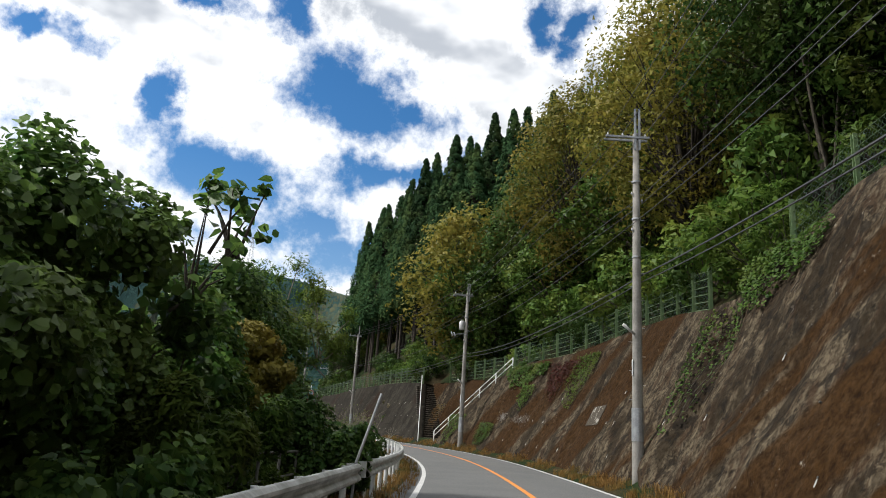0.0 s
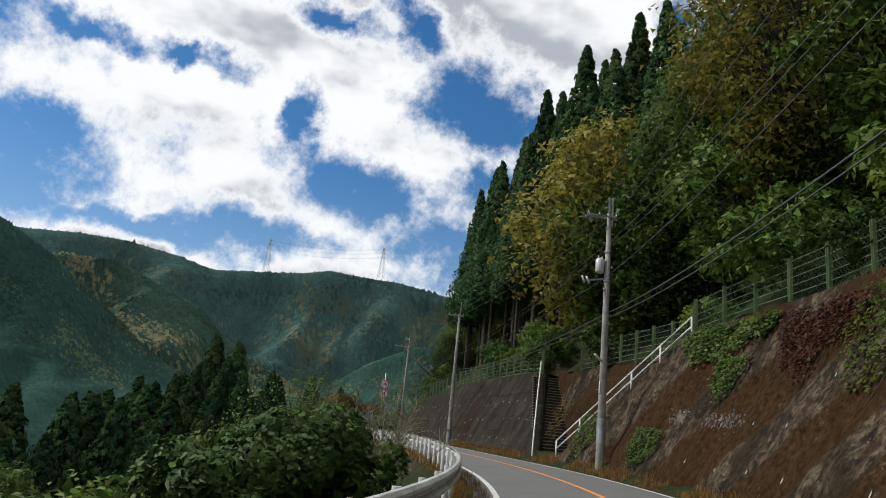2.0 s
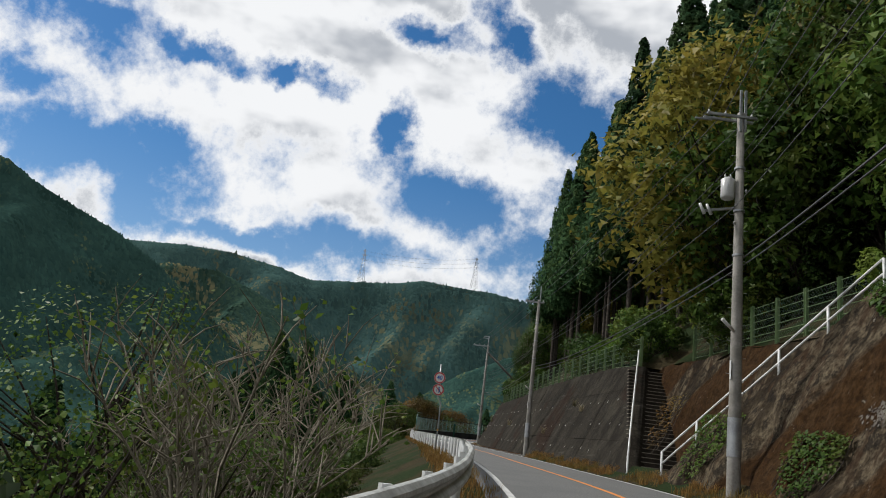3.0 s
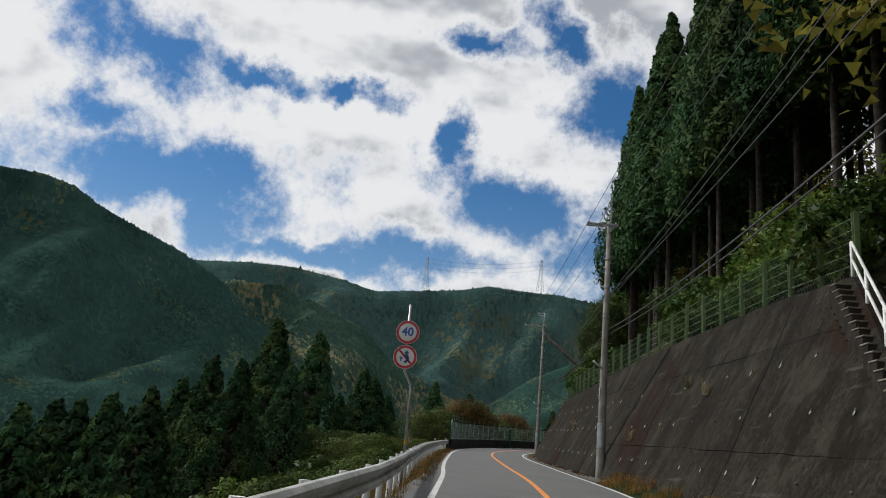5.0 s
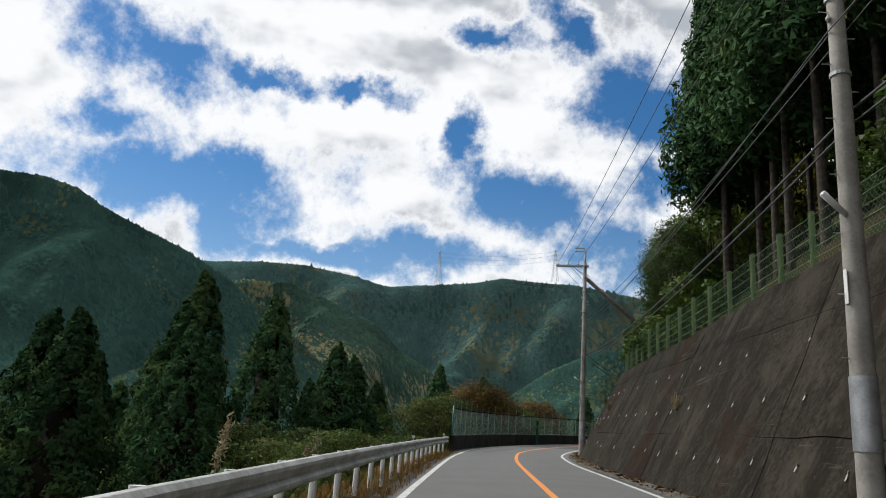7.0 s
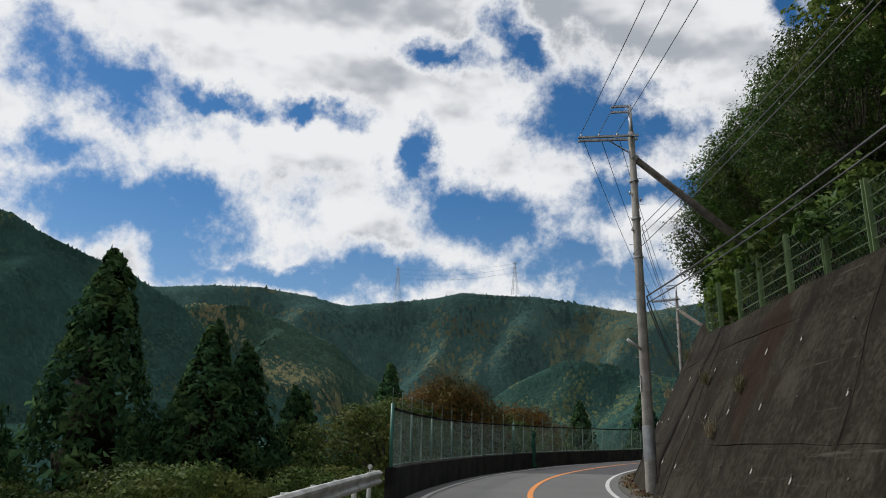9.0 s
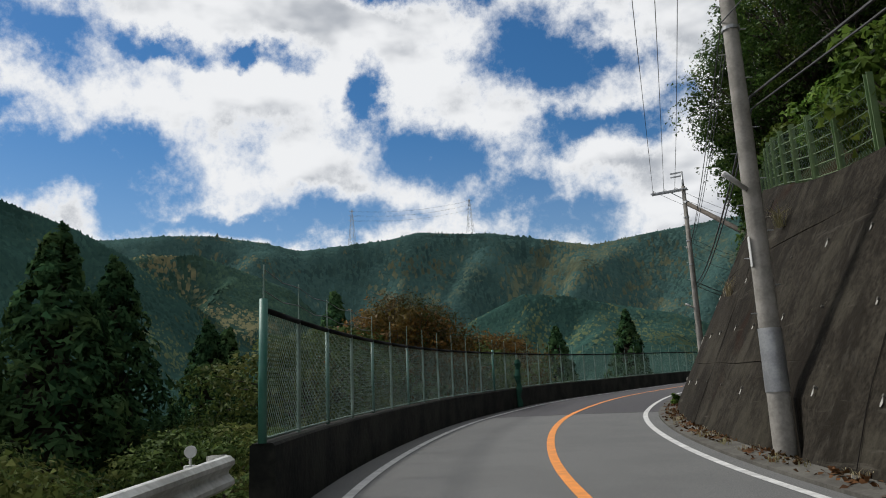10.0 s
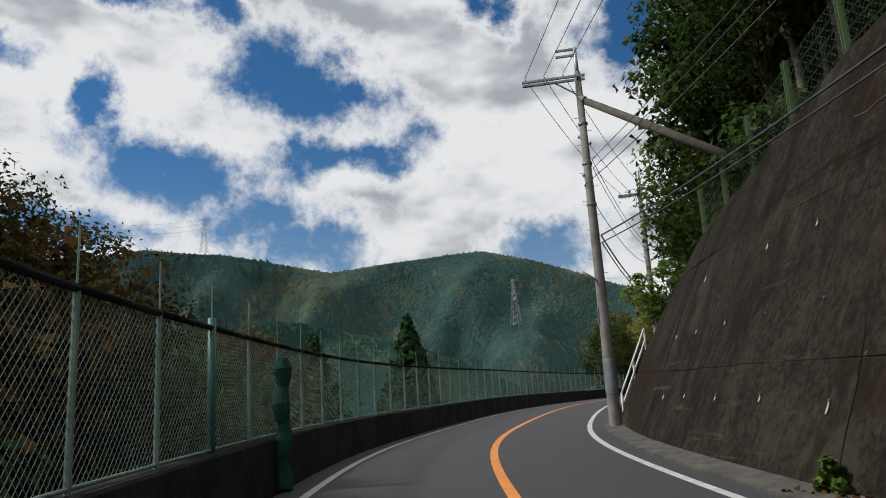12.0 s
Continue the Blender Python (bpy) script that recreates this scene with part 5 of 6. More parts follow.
def guardrail(s0, s1, ends):
    root = new("guardrail")
    root.location = at(s0, table(s0, RAIL_SIDE), 0)
    here = root.location.copy()
    shape = [(-0.02, 0.735), (0.015, 0.73), (0.06, 0.69), (0.06, 0.65), (0.0, 0.59), (0.0, 0.56), (0.06, 0.50), (0.06, 0.46), (0.015, 0.42), (-0.02, 0.415)]
    back = [(d - 0.012, h) for d, h in shape[::-1]]
    ring = shape + back
    s = s0
    while s < s1 - 0.1:
        e = min(s + 4.0, s1)
        rows = [[at(q, table(q, RAIL_SIDE) + d, h) - here for d, h in ring] for q in np.linspace(s, e + 0.03, 7)]
        k = len(ring)
        verts = [v for r in rows for v in r]
        faces = [(i * k + j, i * k + (j + 1) % k, (i + 1) * k + (j + 1) % k, (i + 1) * k + j) for i in range(6) for j in range(k)]
        beam = new("beam", mesh_of("beam", verts, faces, M_BEAM, False))
        beam.parent = root
        s = e
    for i, q in enumerate(np.arange(s0 + 0.8, s1, 2.0)):
        p = at(q, table(q, RAIL_SIDE) - 0.14, 0) - here
        bm = bmesh.new()
        tube(bm, [p + Vector((0, 0, -0.5)), p + Vector((0, 0, 0.72))], 0.057, 10)
        box(bm, (0.10, 0.08, 0.09), Matrix.Translation(p + Vector((0.06, 0, 0.58))) @ pose(0, 0, 0, 0, 0, heading(q)))
        post = part("post", bm, M_RAIL, root, "white steel post", False)
        if min(abs(q - 32.0), abs(q - 120.9), abs(q - 133.6)) < 1.0:
            bm = bmesh.new()
            m = Matrix.Translation(p + Vector((0, 0, 0.84))) @ pose(0, 0, 0, 90, 0, heading(q))
            bmesh.ops.create_cone(bm, cap_ends=True, segments=20, radius1=0.055, radius2=0.055, depth=0.03, matrix=m)
            tube(bm, [p + Vector((0, 0, 0.7)), p + Vector((0, 0, 0.8))], 0.012, 6)
            part("reflector", bm, M_PORCELAIN, post, "round reflector")
    for q, sign in ends:
        bm = bmesh.new()
        pts = [at(q + sign * 0.14 * math.sin(a), table(q, RAIL_SIDE) - 0.02 - 0.10 * (1 - math.cos(a)), 0.0) - here for a in np.linspace(0, math.pi, 9)]
        rows = [[bm.verts.new(p + Vector((0, 0, h))) for h in (0.42, 0.58, 0.735)] for p in pts]
        for a, b in zip(rows, rows[1:]):
            for k in range(2):
                bm.faces.new((a[k], b[k], b[k + 1], a[k + 1]))
        bmesh.ops.solidify(bm, geom=bm.faces[:], thickness=0.012)
        part("end_cap", bm, M_RAIL, root, "rounded steel end")
    return tagged(root, "weathered white steel W-beam guardrail along the drop", "guardrail", "guardrails")


guardrail(-6, 29.6, [(29.6, 1)])
guardrail(31.2, 134.7, [(31.2, -1), (134.7, 1)])
# a slanting pipe and an old pipe rail in the gap
bm = bmesh.new()
tube(bm, [at(29.5, -3.8, -0.2), at(29.5, -3.76, 0.75), at(29.7, -3.42, 2.0)], 0.026, 8)
tagged(part("leaning_pipe", bm, M_STEEL), "grey steel pipe leaning beside the guardrail end", "pipe")
old = new("pipe_rail")
old.location = at(26, -4.9, -0.6)
for q in (25.6, 27.0, 28.4, 29.8, 31.2):
    bm = bmesh.new()
    tube(bm, [at(q, -4.9, -0.9) - old.location, at(q, -4.9, 0.9) - old.location], 0.026, 8)
    part("post", bm, M_OLD_PIPE, old)
for h in (0.88, 0.48):
    bm = bmesh.new()
    tube(bm, [at(q, -4.9, h) - old.location for q in np.linspace(25.5, 31.3, 6)], 0.022, 8)
    part("pipe", bm, M_OLD_PIPE, old)
tagged(old, "old grey pipe railing half hidden in the bushes", "railing")


# ---- road sign ----
def disc(bm, r, y, thick, m):
    bmesh.ops.create_cone(bm, cap_ends=True, segments=48, radius1=r, radius2=r, depth=thick, matrix=m @ Matrix.Translation((0, y, 0)) @ pose(0, 0, 0, 90, 0, 0))


def plate(bm, pts, y, m):
    """A flat shape in the sign's face; x to the viewer's right, z up."""
    f = bm.faces.new([bm.verts.new(m @ Vector((x, y, z))) for x, z in pts])
    bmesh.ops.solidify(bm, geom=[f], thickness=0.002)


sign = new("road_sign")
sign.location = at(89.8, -3.52, -0.05)
sign.rotation_euler = (0, 0, radians(heading(90) + 1))
jog = -0.20
bm = bmesh.new()
tube(bm, [(0.02, 0.05, -0.4), (0.02, 0.05, 2.28), (0.0, 0.05, 2.4), (jog + 0.02, 0.05, 2.72), (jog, 0.05, 2.84), (jog, 0.05, 4.42)], 0.036, 14)
part("sign_pole", bm, M_STEEL, sign, "bent grey steel pole", True)
bm = bmesh.new()
tube(bm, [(0.02, 0.05, 0.95), (0.02, 0.05, 1.06)], 0.038, 14)
part("band", bm, M_YELLOW, sign, "yellow band")
for zc, kind in ((3.70, "limit"), (3.07, "passing")):
    face = Matrix.Translation((jog + 0.0, 0, zc))
    bm = bmesh.new()
    disc(bm, 0.292, -0.001, 0.022, face)
    board = part("board", bm, M_SIGN_RED, sign, "round red-rimmed board")
    bm = bmesh.new()
    disc(bm, 0.225, -0.012, 0.004, face)
    part("white_field", bm, M_SIGN_WHITE, board)
    bm = bmesh.new()
    disc(bm, 0.302, 0.002, 0.018, face)
    part("rim", bm, M_SIGN_WHITE, board, "thin white rim")
    if kind == "limit":
        text = bpy.data.curves.new("numeral", "FONT")
        text.body, text.size, text.align_x, text.align_y, text.extrude, text.offset = "40", 0.30, "CENTER", "CENTER", 0.002, 0.008
        temp = new("numeral_source", text)
        bpy.context.view_layer.update()
        me = bpy.data.meshes.new_from_object(temp.evaluated_get(bpy.context.evaluated_depsgraph_get()))
        bpy.data.objects.remove(temp)
        bpy.data.curves.remove(text)
        me.materials.clear()
        me.materials.append(M_SIGN_BLUE)
        num = new("numeral", me)
        num.parent = board
        num.matrix_basis = face @ Matrix.Translation((0, -0.017, 0)) @ pose(0, 0, 0, 90, 0, 0)
    else:
        bm = bmesh.new()
        plate(bm, [(-0.175, 0.14), (-0.14, 0.175), (0.175, -0.14), (0.14, -0.175)], -0.018, face)
        part("slash", bm, M_SIGN_RED, board)
        bm = bmesh.new()
        plate(bm, [(0.02, -0.16), (-0.03, -0.13), (0.045, -0.06), (0.045, -0.02), (0.0, 0.03), (0.0, 0.09), (-0.04, 0.09), (0.03, 0.17), (0.10, 0.09), (0.055, 0.09),
                   (0.055, 0.05), (0.10, 0.0), (0.10, -0.08)], -0.022, face)
        part("arrow", bm, M_SIGN_BLUE, board, "bent blue arrow")
        bm = bmesh.new()
        plate(bm, [(-0.115, -0.12), (-0.115, -0.05), (-0.15, -0.05), (-0.10, 0.01), (-0.05, -0.05), (-0.085, -0.05), (-0.085, -0.12)], -0.022, face)
        part("small_arrow", bm, M_SIGN_BLUE, board, "small blue arrow")
tagged(sign, "speed limit 40 and no-overtaking discs on a bent pole", "road sign")


# ---- utility poles and cables ----
def insulator(bm, p, r=0.045, h=0.16):
    tube(bm, [p, p + Vector((0, 0, h * 0.35)), p + Vector((0, 0, h * 0.4)), p + Vector((0, 0, h * 0.7)), p + Vector((0, 0, h * 0.75)), p + Vector((0, 0, h))],
         [r * 0.5, r * 0.5, r, r * 0.8, r * 0.55, r * 0.4], 10)


def utility_pole(s, d, base, top, kind, arm_z, label):
    root = new("utility_pole")
    p = at(s, d)
    root.location = (p.x, p.y, base)
    root.rotation_euler = (0, 0, radians(heading(s)))
    H, A = top - base, arm_z - base
    shaft_top = A + 0.18
    bm = bmesh.new()
    tube(bm, [(0, 0, -1.2), (0, 0, 0), (0, 0, shaft_top * 0.5), (0, 0, shaft_top)], [0.19, 0.18, 0.14, 0.10], 20)
    part("shaft", bm, M_POLE, root, "", True)
    bm = bmesh.new()
    tube(bm, [(0, 0, 0.95), (0, 0, 1.95)], [0.187, 0.183], 20, False)
    part("sleeve", bm, M_STEEL, root, "pale grey sleeve round the foot", True)
    for q in np.arange(2.2, shaft_top - 0.6, 0.45):
        bm = bmesh.new()
        side = 1 if int(q / 0.45) % 2 else -1
        tube(bm, [(0.1 * side, 0, q), (0.26 * side, 0, q)], 0.009, 5)
        part("step_bolt", bm, M_STEEL, root)
    for q in (A - 1.6, A - 2.9, A - 4.2):
        bm = bmesh.new()
        tube(bm, [(0, 0, q), (0, 0, q + 0.06)], 0.155, 16)
        part("strap", bm, M_STEEL, root)
    # mast on top
    if kind == "mast":
        for x in (-0.05, 0.09):
            bm = bmesh.new()
            box(bm, (0.07, 0.05, H - A + 0.45), Matrix.Translation((x, -0.12, (H + A - 0.45) / 2)), 0.005)
            part("mast", bm, M_STEEL, root)
        lo, hi, spots = -1.05, 0.42, (-0.95, -0.45, 0.32)
    elif kind == "single":
        bm = bmesh.new()
        box(bm, (0.075, 0.06, H - A + 0.35), Matrix.Translation((0.05, -0.1, (H + A - 0.35) / 2)), 0.005)
        part("mast", bm, M_STEEL, root)
        lo, hi, spots = -1.0, 0.4, (-0.92, -0.4, 0.3)
    else:
        bm = bmesh.new()
        tube(bm, [(0, 0, A - 0.2), (0, 0, H)], [0.07, 0.055], 12)
        part("mast", bm, M_STEEL, root, "", True)
        for z in (H - 0.03, H - 0.24):
            bm = bmesh.new()
            box(bm, (0.62, 0.07, 0.07), Matrix.Translation((-0.31, 0, z)), 0.006)
            part("top_bracket", bm, M_STEEL, root)
        lo, hi, spots = -1.75, 0.22, (-1.65, -1.05, -0.45)
    for y in (-0.14, 0.14):
        bm = bmesh.new()
        box(bm, (hi - lo, 0.075, 0.075), Matrix.Translation(((hi + lo) / 2, y, A)), 0.006)
        part("crossarm", bm, M_STEEL, root)
    if kind == "bracket":
        bm = bmesh.new()
        tube(bm, [(-0.75, 0.14, A), (0, 0.14, A - 0.55)], 0.025, 6)
        part("brace", bm, M_STEEL, root)
    for x in spots:
        bm = bmesh.new()
        insulator(bm, Vector((x, 0, A + 0.03)))
        part("insulator", bm, M_PORCELAIN, root, "white porcelain insulator", True)
    bm = bmesh.new()
    tube(bm, [(-0.12, -0.1, 4.25), (-0.5, -0.25, 4.5)], [0.04, 0.05], 8)
    part("lamp", bm, M_PORCELAIN, root, "short white lamp tube", True)
    bm = bmesh.new()
    box(bm, (0.012, 0.10, 0.5), Matrix.Translation((-0.165, -0.05, 3.2)), 0.003)
    part("label_plate", bm, M_SIGN_WHITE, root, "narrow white plate")
    for q, x in ((A - 2.05, -0.16), (A - 2.3, 0.17), (A - 3.3, -0.15)):
        bm = bmesh.new()
        insulator(bm, Vector((x, -0.05, q)), 0.04, 0.12)
        part("rack_insulator", bm, M_PORCELAIN, root, "", True)
    return tagged(root, label, "utility pole", "utility poles"), [(x, A + 0.2) for x in spots]


POLES = [(7.0, 4.4, -2.3, 9.9, "mast", 8.8, 8.7, 7.7, 6.2), (39.43, 3.66, -0.85, 11.16, "mast", 10.1, 8.9, 7.9, 6.2), (69.02, 3.44, 0.1, 11.56, "mast", 10.68, 9.6, 7.8, 6.4),
         (103.65, 3.61, 1.4, 13.28, "single", 12.09, 7.6, 7.25, 6.0), (139.35, 3.52, 2.4, 14.91, "bracket", 13.73, 8.2, 7.3, 5.9),
         (170.03, 3.1, 3.85, 15.62, "bracket", 14.6, 8.0, 7.2, 5.6), (186.0, 5.2, 4.3, 16.2, "mast", 15.0, 8.0, 7.2, 5.6)]
LABELS = ["tall round concrete utility pole beside the road", "tall pale concrete utility pole with twin mast and crossarm", "concrete utility pole carrying a white transformer can",
          "slim concrete utility pole against the cedars", "leaning-braced concrete utility pole at the bend", "concrete utility pole with push brace past the bend",
          "distant concrete utility pole among trees"]
made = []
for row, label in zip(POLES, LABELS):
    made.append(utility_pole(*row[:6], label))

# the transformer and the switch gear of the second pole
second = made[2][0]
bm = bmesh.new()
tube(bm, [(-0.34, 0, 8.05), (-0.34, 0, 8.1), (-0.34, 0, 8.62), (-0.34, 0, 8.68)], [0.17, 0.19, 0.19, 0.12], 20)
for q in (-0.42, -0.26):
    insulator(bm, Vector((q, 0, 8.66)), 0.035, 0.14)
part("transformer", bm, M_PORCELAIN, second, "white cylindrical transformer can", True)
bm = bmesh.new()
box(bm, (0.95, 0.07, 0.07), Matrix.Translation((-0.5, 0.12, 7.75)) @ pose(0, 0, 0, 0, -12, 0), 0.006)
part("lower_arm", bm, M_STEEL, second)
for x in (-0.95, -0.75):
    bm = bmesh.new()
    tube(bm, [(x, 0.1, 7.55), (x - 0.14, 0.1, 7.85)], [0.05, 0.035], 10)
    part("fuse_switch", bm, M_PORCELAIN, second, "pale porcelain fuse", True)
bm = bmesh.new()
box(bm, (0.5, 0.05, 0.05), Matrix.Translation((-1.1, 0, 10.45)), 0.004)
part("arm_end", bm, M_STEEL, second)


def pole_point(i, x, z):
    s, d = POLES[i][:2]
    a = radians(heading(s))
    p = at(s, d)
    return Vector((p.x + x * math.cos(a), p.y + x * math.sin(a), POLES[i][2] + z))


def cable(p, q, sag, r, label, sides=5):
    bm = bmesh.new()
    n = 14
    mid = (p + q) / 2
    pts = [p.lerp(q, k / n) - Vector((0, 0, sag * 4 * (k / n) * (1 - k / n))) - mid for k in range(n + 1)]
    tube(bm, pts, r, sides, False)
    ob = part("cable", bm, M_CABLE)
    ob.location = mid
    return tagged(ob, label, "cable", "overhead cables")


for i in range(len(POLES) - 1):
    for (x0, z0), (x1, z1) in zip(made[i][1], made[i + 1][1]):
        cable(pole_point(i, x0, z0), pole_point(i + 1, x1, z1), 0.35, 0.011, "thin black overhead power line between poles")
    lv0, mid0, tel0 = POLES[i][6:9]
    lv1, mid1, tel1 = POLES[i + 1][6:9]
    for k in (0.0, -0.28):
        cable(pole_point(i, 0.16, lv0 + k), pole_point(i + 1, 0.16, lv1 + k), 0.4, 0.011, "black low-voltage line between poles")
    cable(pole_point(i, -0.15, mid0), pole_point(i + 1, -0.15, mid1), 0.45, 0.012, "black overhead service line between poles")
    for k in (0.0, -0.22):
        cable(pole_point(i, 0.18, tel0 + k), pole_point(i + 1, 0.18, tel1 + k), 0.5, 0.018 if k else 0.024, "thick black telephone cable between poles")

# push braces of the poles at the bend: timber shores from the hillside
for i, (ds, dd, dh) in ((4, (1.5, 5.2, 6.4)), (5, (-2.9, 5.2, 5.8))):
    s, d, base = POLES[i][:3]
    root = new("push_brace")
    top = pole_point(i, 0.05, made[i][1][0][1] - 0.95)
    foot = at(s + ds, d + dd, 0)
    foot.z = base + dh
    root.location = foot
    bm = bmesh.new()
    tube(bm, [foot - foot, (top - foot) * 0.5, top - foot], [0.15, 0.135, 0.11], 14)
    part("shore", bm, M_WOOD, root, "", True)
    bm = bmesh.new()
    tube(bm, [(top - foot) * 0.985, (top - foot) * 1.01], 0.14, 12)
    part("clamp", bm, M_STEEL, root)
    tagged(root, "dark timber brace from the hillside to the pole", "pole brace", "pole braces")


# ---- pylons on the ridge ----
def pylon(name, az_, far, foot_el, top_el, label):
    ang = radians(az_)
    r = far
    z0, z1 = r * math.tan(radians(foot_el)) + EYE.z - 6, r * math.tan(radians(top_el)) + EYE.z
    H = z1 - z0
    root = new(name)
    root.location = (EYE.x - r * math.sin(ang), EYE.y + r * math.cos(ang), z0)
    root.rotation_euler = (0, 0, ang + 0.35)
    half = lambda u: 5.2 * (1 - u) ** 1.15 + 0.9
    bar = 0.26
    for sx, sy in ((1, 1), (1, -1), (-1, 1), (-1, -1)):
        bm = bmesh.new()
        tube(bm, [(sx * half(u), sy * half(u), H * u) for u in (0, 0.25, 0.5, 0.75, 1.0)], bar, 4)
        part("leg", bm, M_STEEL, root)
    lv = np.linspace(0, 1, 9)
    for a, b in zip(lv, lv[1:]):
        for k in range(4):
            c = [(1, 1), (1, -1), (-1, -1), (-1, 1)]
            (x0, y0), (x1, y1) = c[k], c[(k + 1) % 4]
            bm = bmesh.new()
            tube(bm, [(x0 * half(a), y0 * half(a), H * a), (x1 * half(b), y1 * half(b), H * b)], bar * 0.6, 3)
            tube(bm, [(x1 * half(a), y1 * half(a), H * a), (x0 * half(b), y0 * half(b), H * b)], bar * 0.6, 3)
            part("lattice", bm, M_STEEL, root)
    for u, w_ in ((0.68, 7.5), (0.82, 6.5), (0.95, 5.5)):
        for sx in (-1, 1):
            bm = bmesh.new()
            tube(bm, [(sx * half(u), 0, H * u - 0.8), (sx * w_, 0, H * u)], bar * 0.8, 3)
            tube(bm, [(sx * half(u), 0, H * u + 0.8), (sx * w_, 0, H * u)], bar * 0.8, 3)
            part("arm", bm, M_STEEL, root)
    tagged(root, label, "pylon", "transmission pylons")
    return root, H


pa, ha = pylon("pylon", 25.42, 1490, 12.6, 14.9, "grey lattice transmission pylon on the far ridge")
pb, hb = pylon("pylon", 16.55, 1490, 13.2, 15.4, "grey lattice transmission pylon on the far ridge")
pc, hc = pylon("pylon", -5.2, 1050, 7.2, 10.2, "grey lattice transmission pylon below the ridge")
for u, x in ((0.68, 7.5), (0.82, 6.5), (0.95, 5.5)):
    for sx in (-1, 1):
        off = Vector((sx * x, 0, 0))
        a, b, c = (o.location + off + Vector((0, 0, h * u)) for o, h in ((pa, ha), (pb, hb), (pc, hc)))
        for p, q in ((a, b), (c, c + Vector((420, -120, -10)))):
            ob = cable(p, q, 9.0, 0.09, "thin transmission line far off", 3)


# ---- leafy banks beside the road ----
def vine_mass(name, lumps, count, size, mat, label, category="shrub", group="roadside shrubs", twigs=10, bark=None, spread=0.55, long=1.15, open_=0.35):
    """A shrub or a heap of vines over lumps (s, d, h of its centre, radius, height)."""
    root = new(name)
    s0, d0 = lumps[0][0], lumps[0][1]
    root.location = at(s0, d0, ground_h(s0, d0))
    here = np.array(root.location)
    area = np.array([r * max(r, t) for _, _, _, r, t in lumps])
    cents, norms = [], []
    for (s, d, h, r, t), q in zip(lumps, area / area.sum()):
        m = int(count * q)
        c = np.array(at(s, d, h)) - here
        knots = rng.normal(0, 1, (max(10, int(14 * r)), 3))
        knots /= np.linalg.norm(knots, axis=1)[:, None]
        main = knots[rng.integers(0, len(knots), m)]
        dirs = rng.normal(0, 1, (m, 3)) + main * 0.8
        dirs /= np.linalg.norm(dirs, axis=1)[:, None]
        tuft = 0.36 * rng.uniform(1 - open_, 1.1, (m, 1))
        cents.append(c + (main * 0.74 + dirs * tuft) * [r, r, t])
        norms.append(dirs * 0.75 + main * 0.3 + [0, 0, 0.75])
        for k in range(twigs):
            e = main[k % m] * np.array([r, r, t]) * rng.uniform(0.8, 1.1)
            a = np.array([rng.normal(0, r * 0.15), rng.normal(0, r * 0.15), c[2] - t])
            tip = Vector(c + e)
            foot = Vector((c[0] + a[0], c[1] + a[1], a[2]))
            bm = bmesh.new()
            tube(bm, [foot, foot.lerp(tip, 0.55) + Vector((0, 0, 0.12 * t)), tip], [0.026, 0.015, 0.005], 5, False)
            part("stem", bm, bark or M_BARK, root, "", True)
    # an added inner shell of larger leaves closes the heap and blocks light
    if open_ < 0.5:
        deep, aims = [], []
        for q, (s, d, h, r, t) in zip(cents, lumps):
            c = np.array(at(s, d, h)) - here
            pick = q[rng.integers(0, len(q), len(q) // 2)]
            deep.append(c + (pick - c) * rng.uniform(0.55, 0.86, (len(pick), 1)))
            aims.append((pick - c) + rng.normal(0, 0.3 * r, (len(pick), 3)))
        inner = leaf_cloud(np.concatenate(deep), np.concatenate(aims) / 1.5, size * 1.7, 0.4, 0.2, 1.2)
        child(new("inner_foliage", cloud_mesh("inner_foliage", *inner, mat)), root, "shaded inner leaves")
    if size > 0.092:
        verts, faces = broad_leaves(np.concatenate(cents), np.concatenate(norms), size, spread)
    else:
        verts, faces = leaf_cloud(np.concatenate(cents), np.concatenate(norms), size, spread, 0.18, long)
    per = 6 if size > 0.092 else 4
    aims = np.concatenate(norms)
    soft = np.repeat(aims + rng.normal(0, 0.45, aims.shape), per, 0)
    child(new("foliage", cloud_mesh("foliage", verts, faces, mat, soft)), root)
    return tagged(root, label, category, group)


vine_mass("kudzu_bush", [(18.2, -5.9, 0.9, 1.2, 1.6), (19.6, -6.5, 2.2, 1.3, 1.5), (18.9, -5.2, 0.2, 1.0, 1.2), (20.8, -6.0, 1.4, 1.2, 1.4)], 15000, 0.098, M_VINE, "tall bush overgrown with broad green vine leaves")
vine_mass("kudzu_bush", [(22.4, -6.6, 2.5, 1.4, 1.5), (23.8, -6.0, 2.6, 1.2, 1.2), (22.6, -5.4, 0.6, 1.1, 1.2), (24.4, -5.6, 1.6, 1.1, 1.3)], 16000, 0.098, M_VINE, "tall bush overgrown with broad green vine leaves")
vine_mass("kudzu_bush", [(26.2, -6.6, 1.9, 1.4, 1.7), (28.2, -6.6, 1.3, 1.5, 1.9), (30.2, -6.3, 0.6, 1.2, 1.7), (31.6, -5.4, 0.2, 0.8, 1.3)], 14000, 0.10, M_VINE, "dense bank of broad vine leaves behind the old rail")
vine_mass("narrow_leaf_bush", [(22.0, -4.8, 0.3, 0.8, 0.8), (23.6, -4.9, 0.7, 0.8, 1.0), (25.4, -5.0, 1.0, 0.8, 1.2), (27.0, -5.2, 0.5, 0.8, 1.2)], 26000, 0.036, M_LIGHT_GREEN, "bush of narrow arching green leaves", long=4.2)
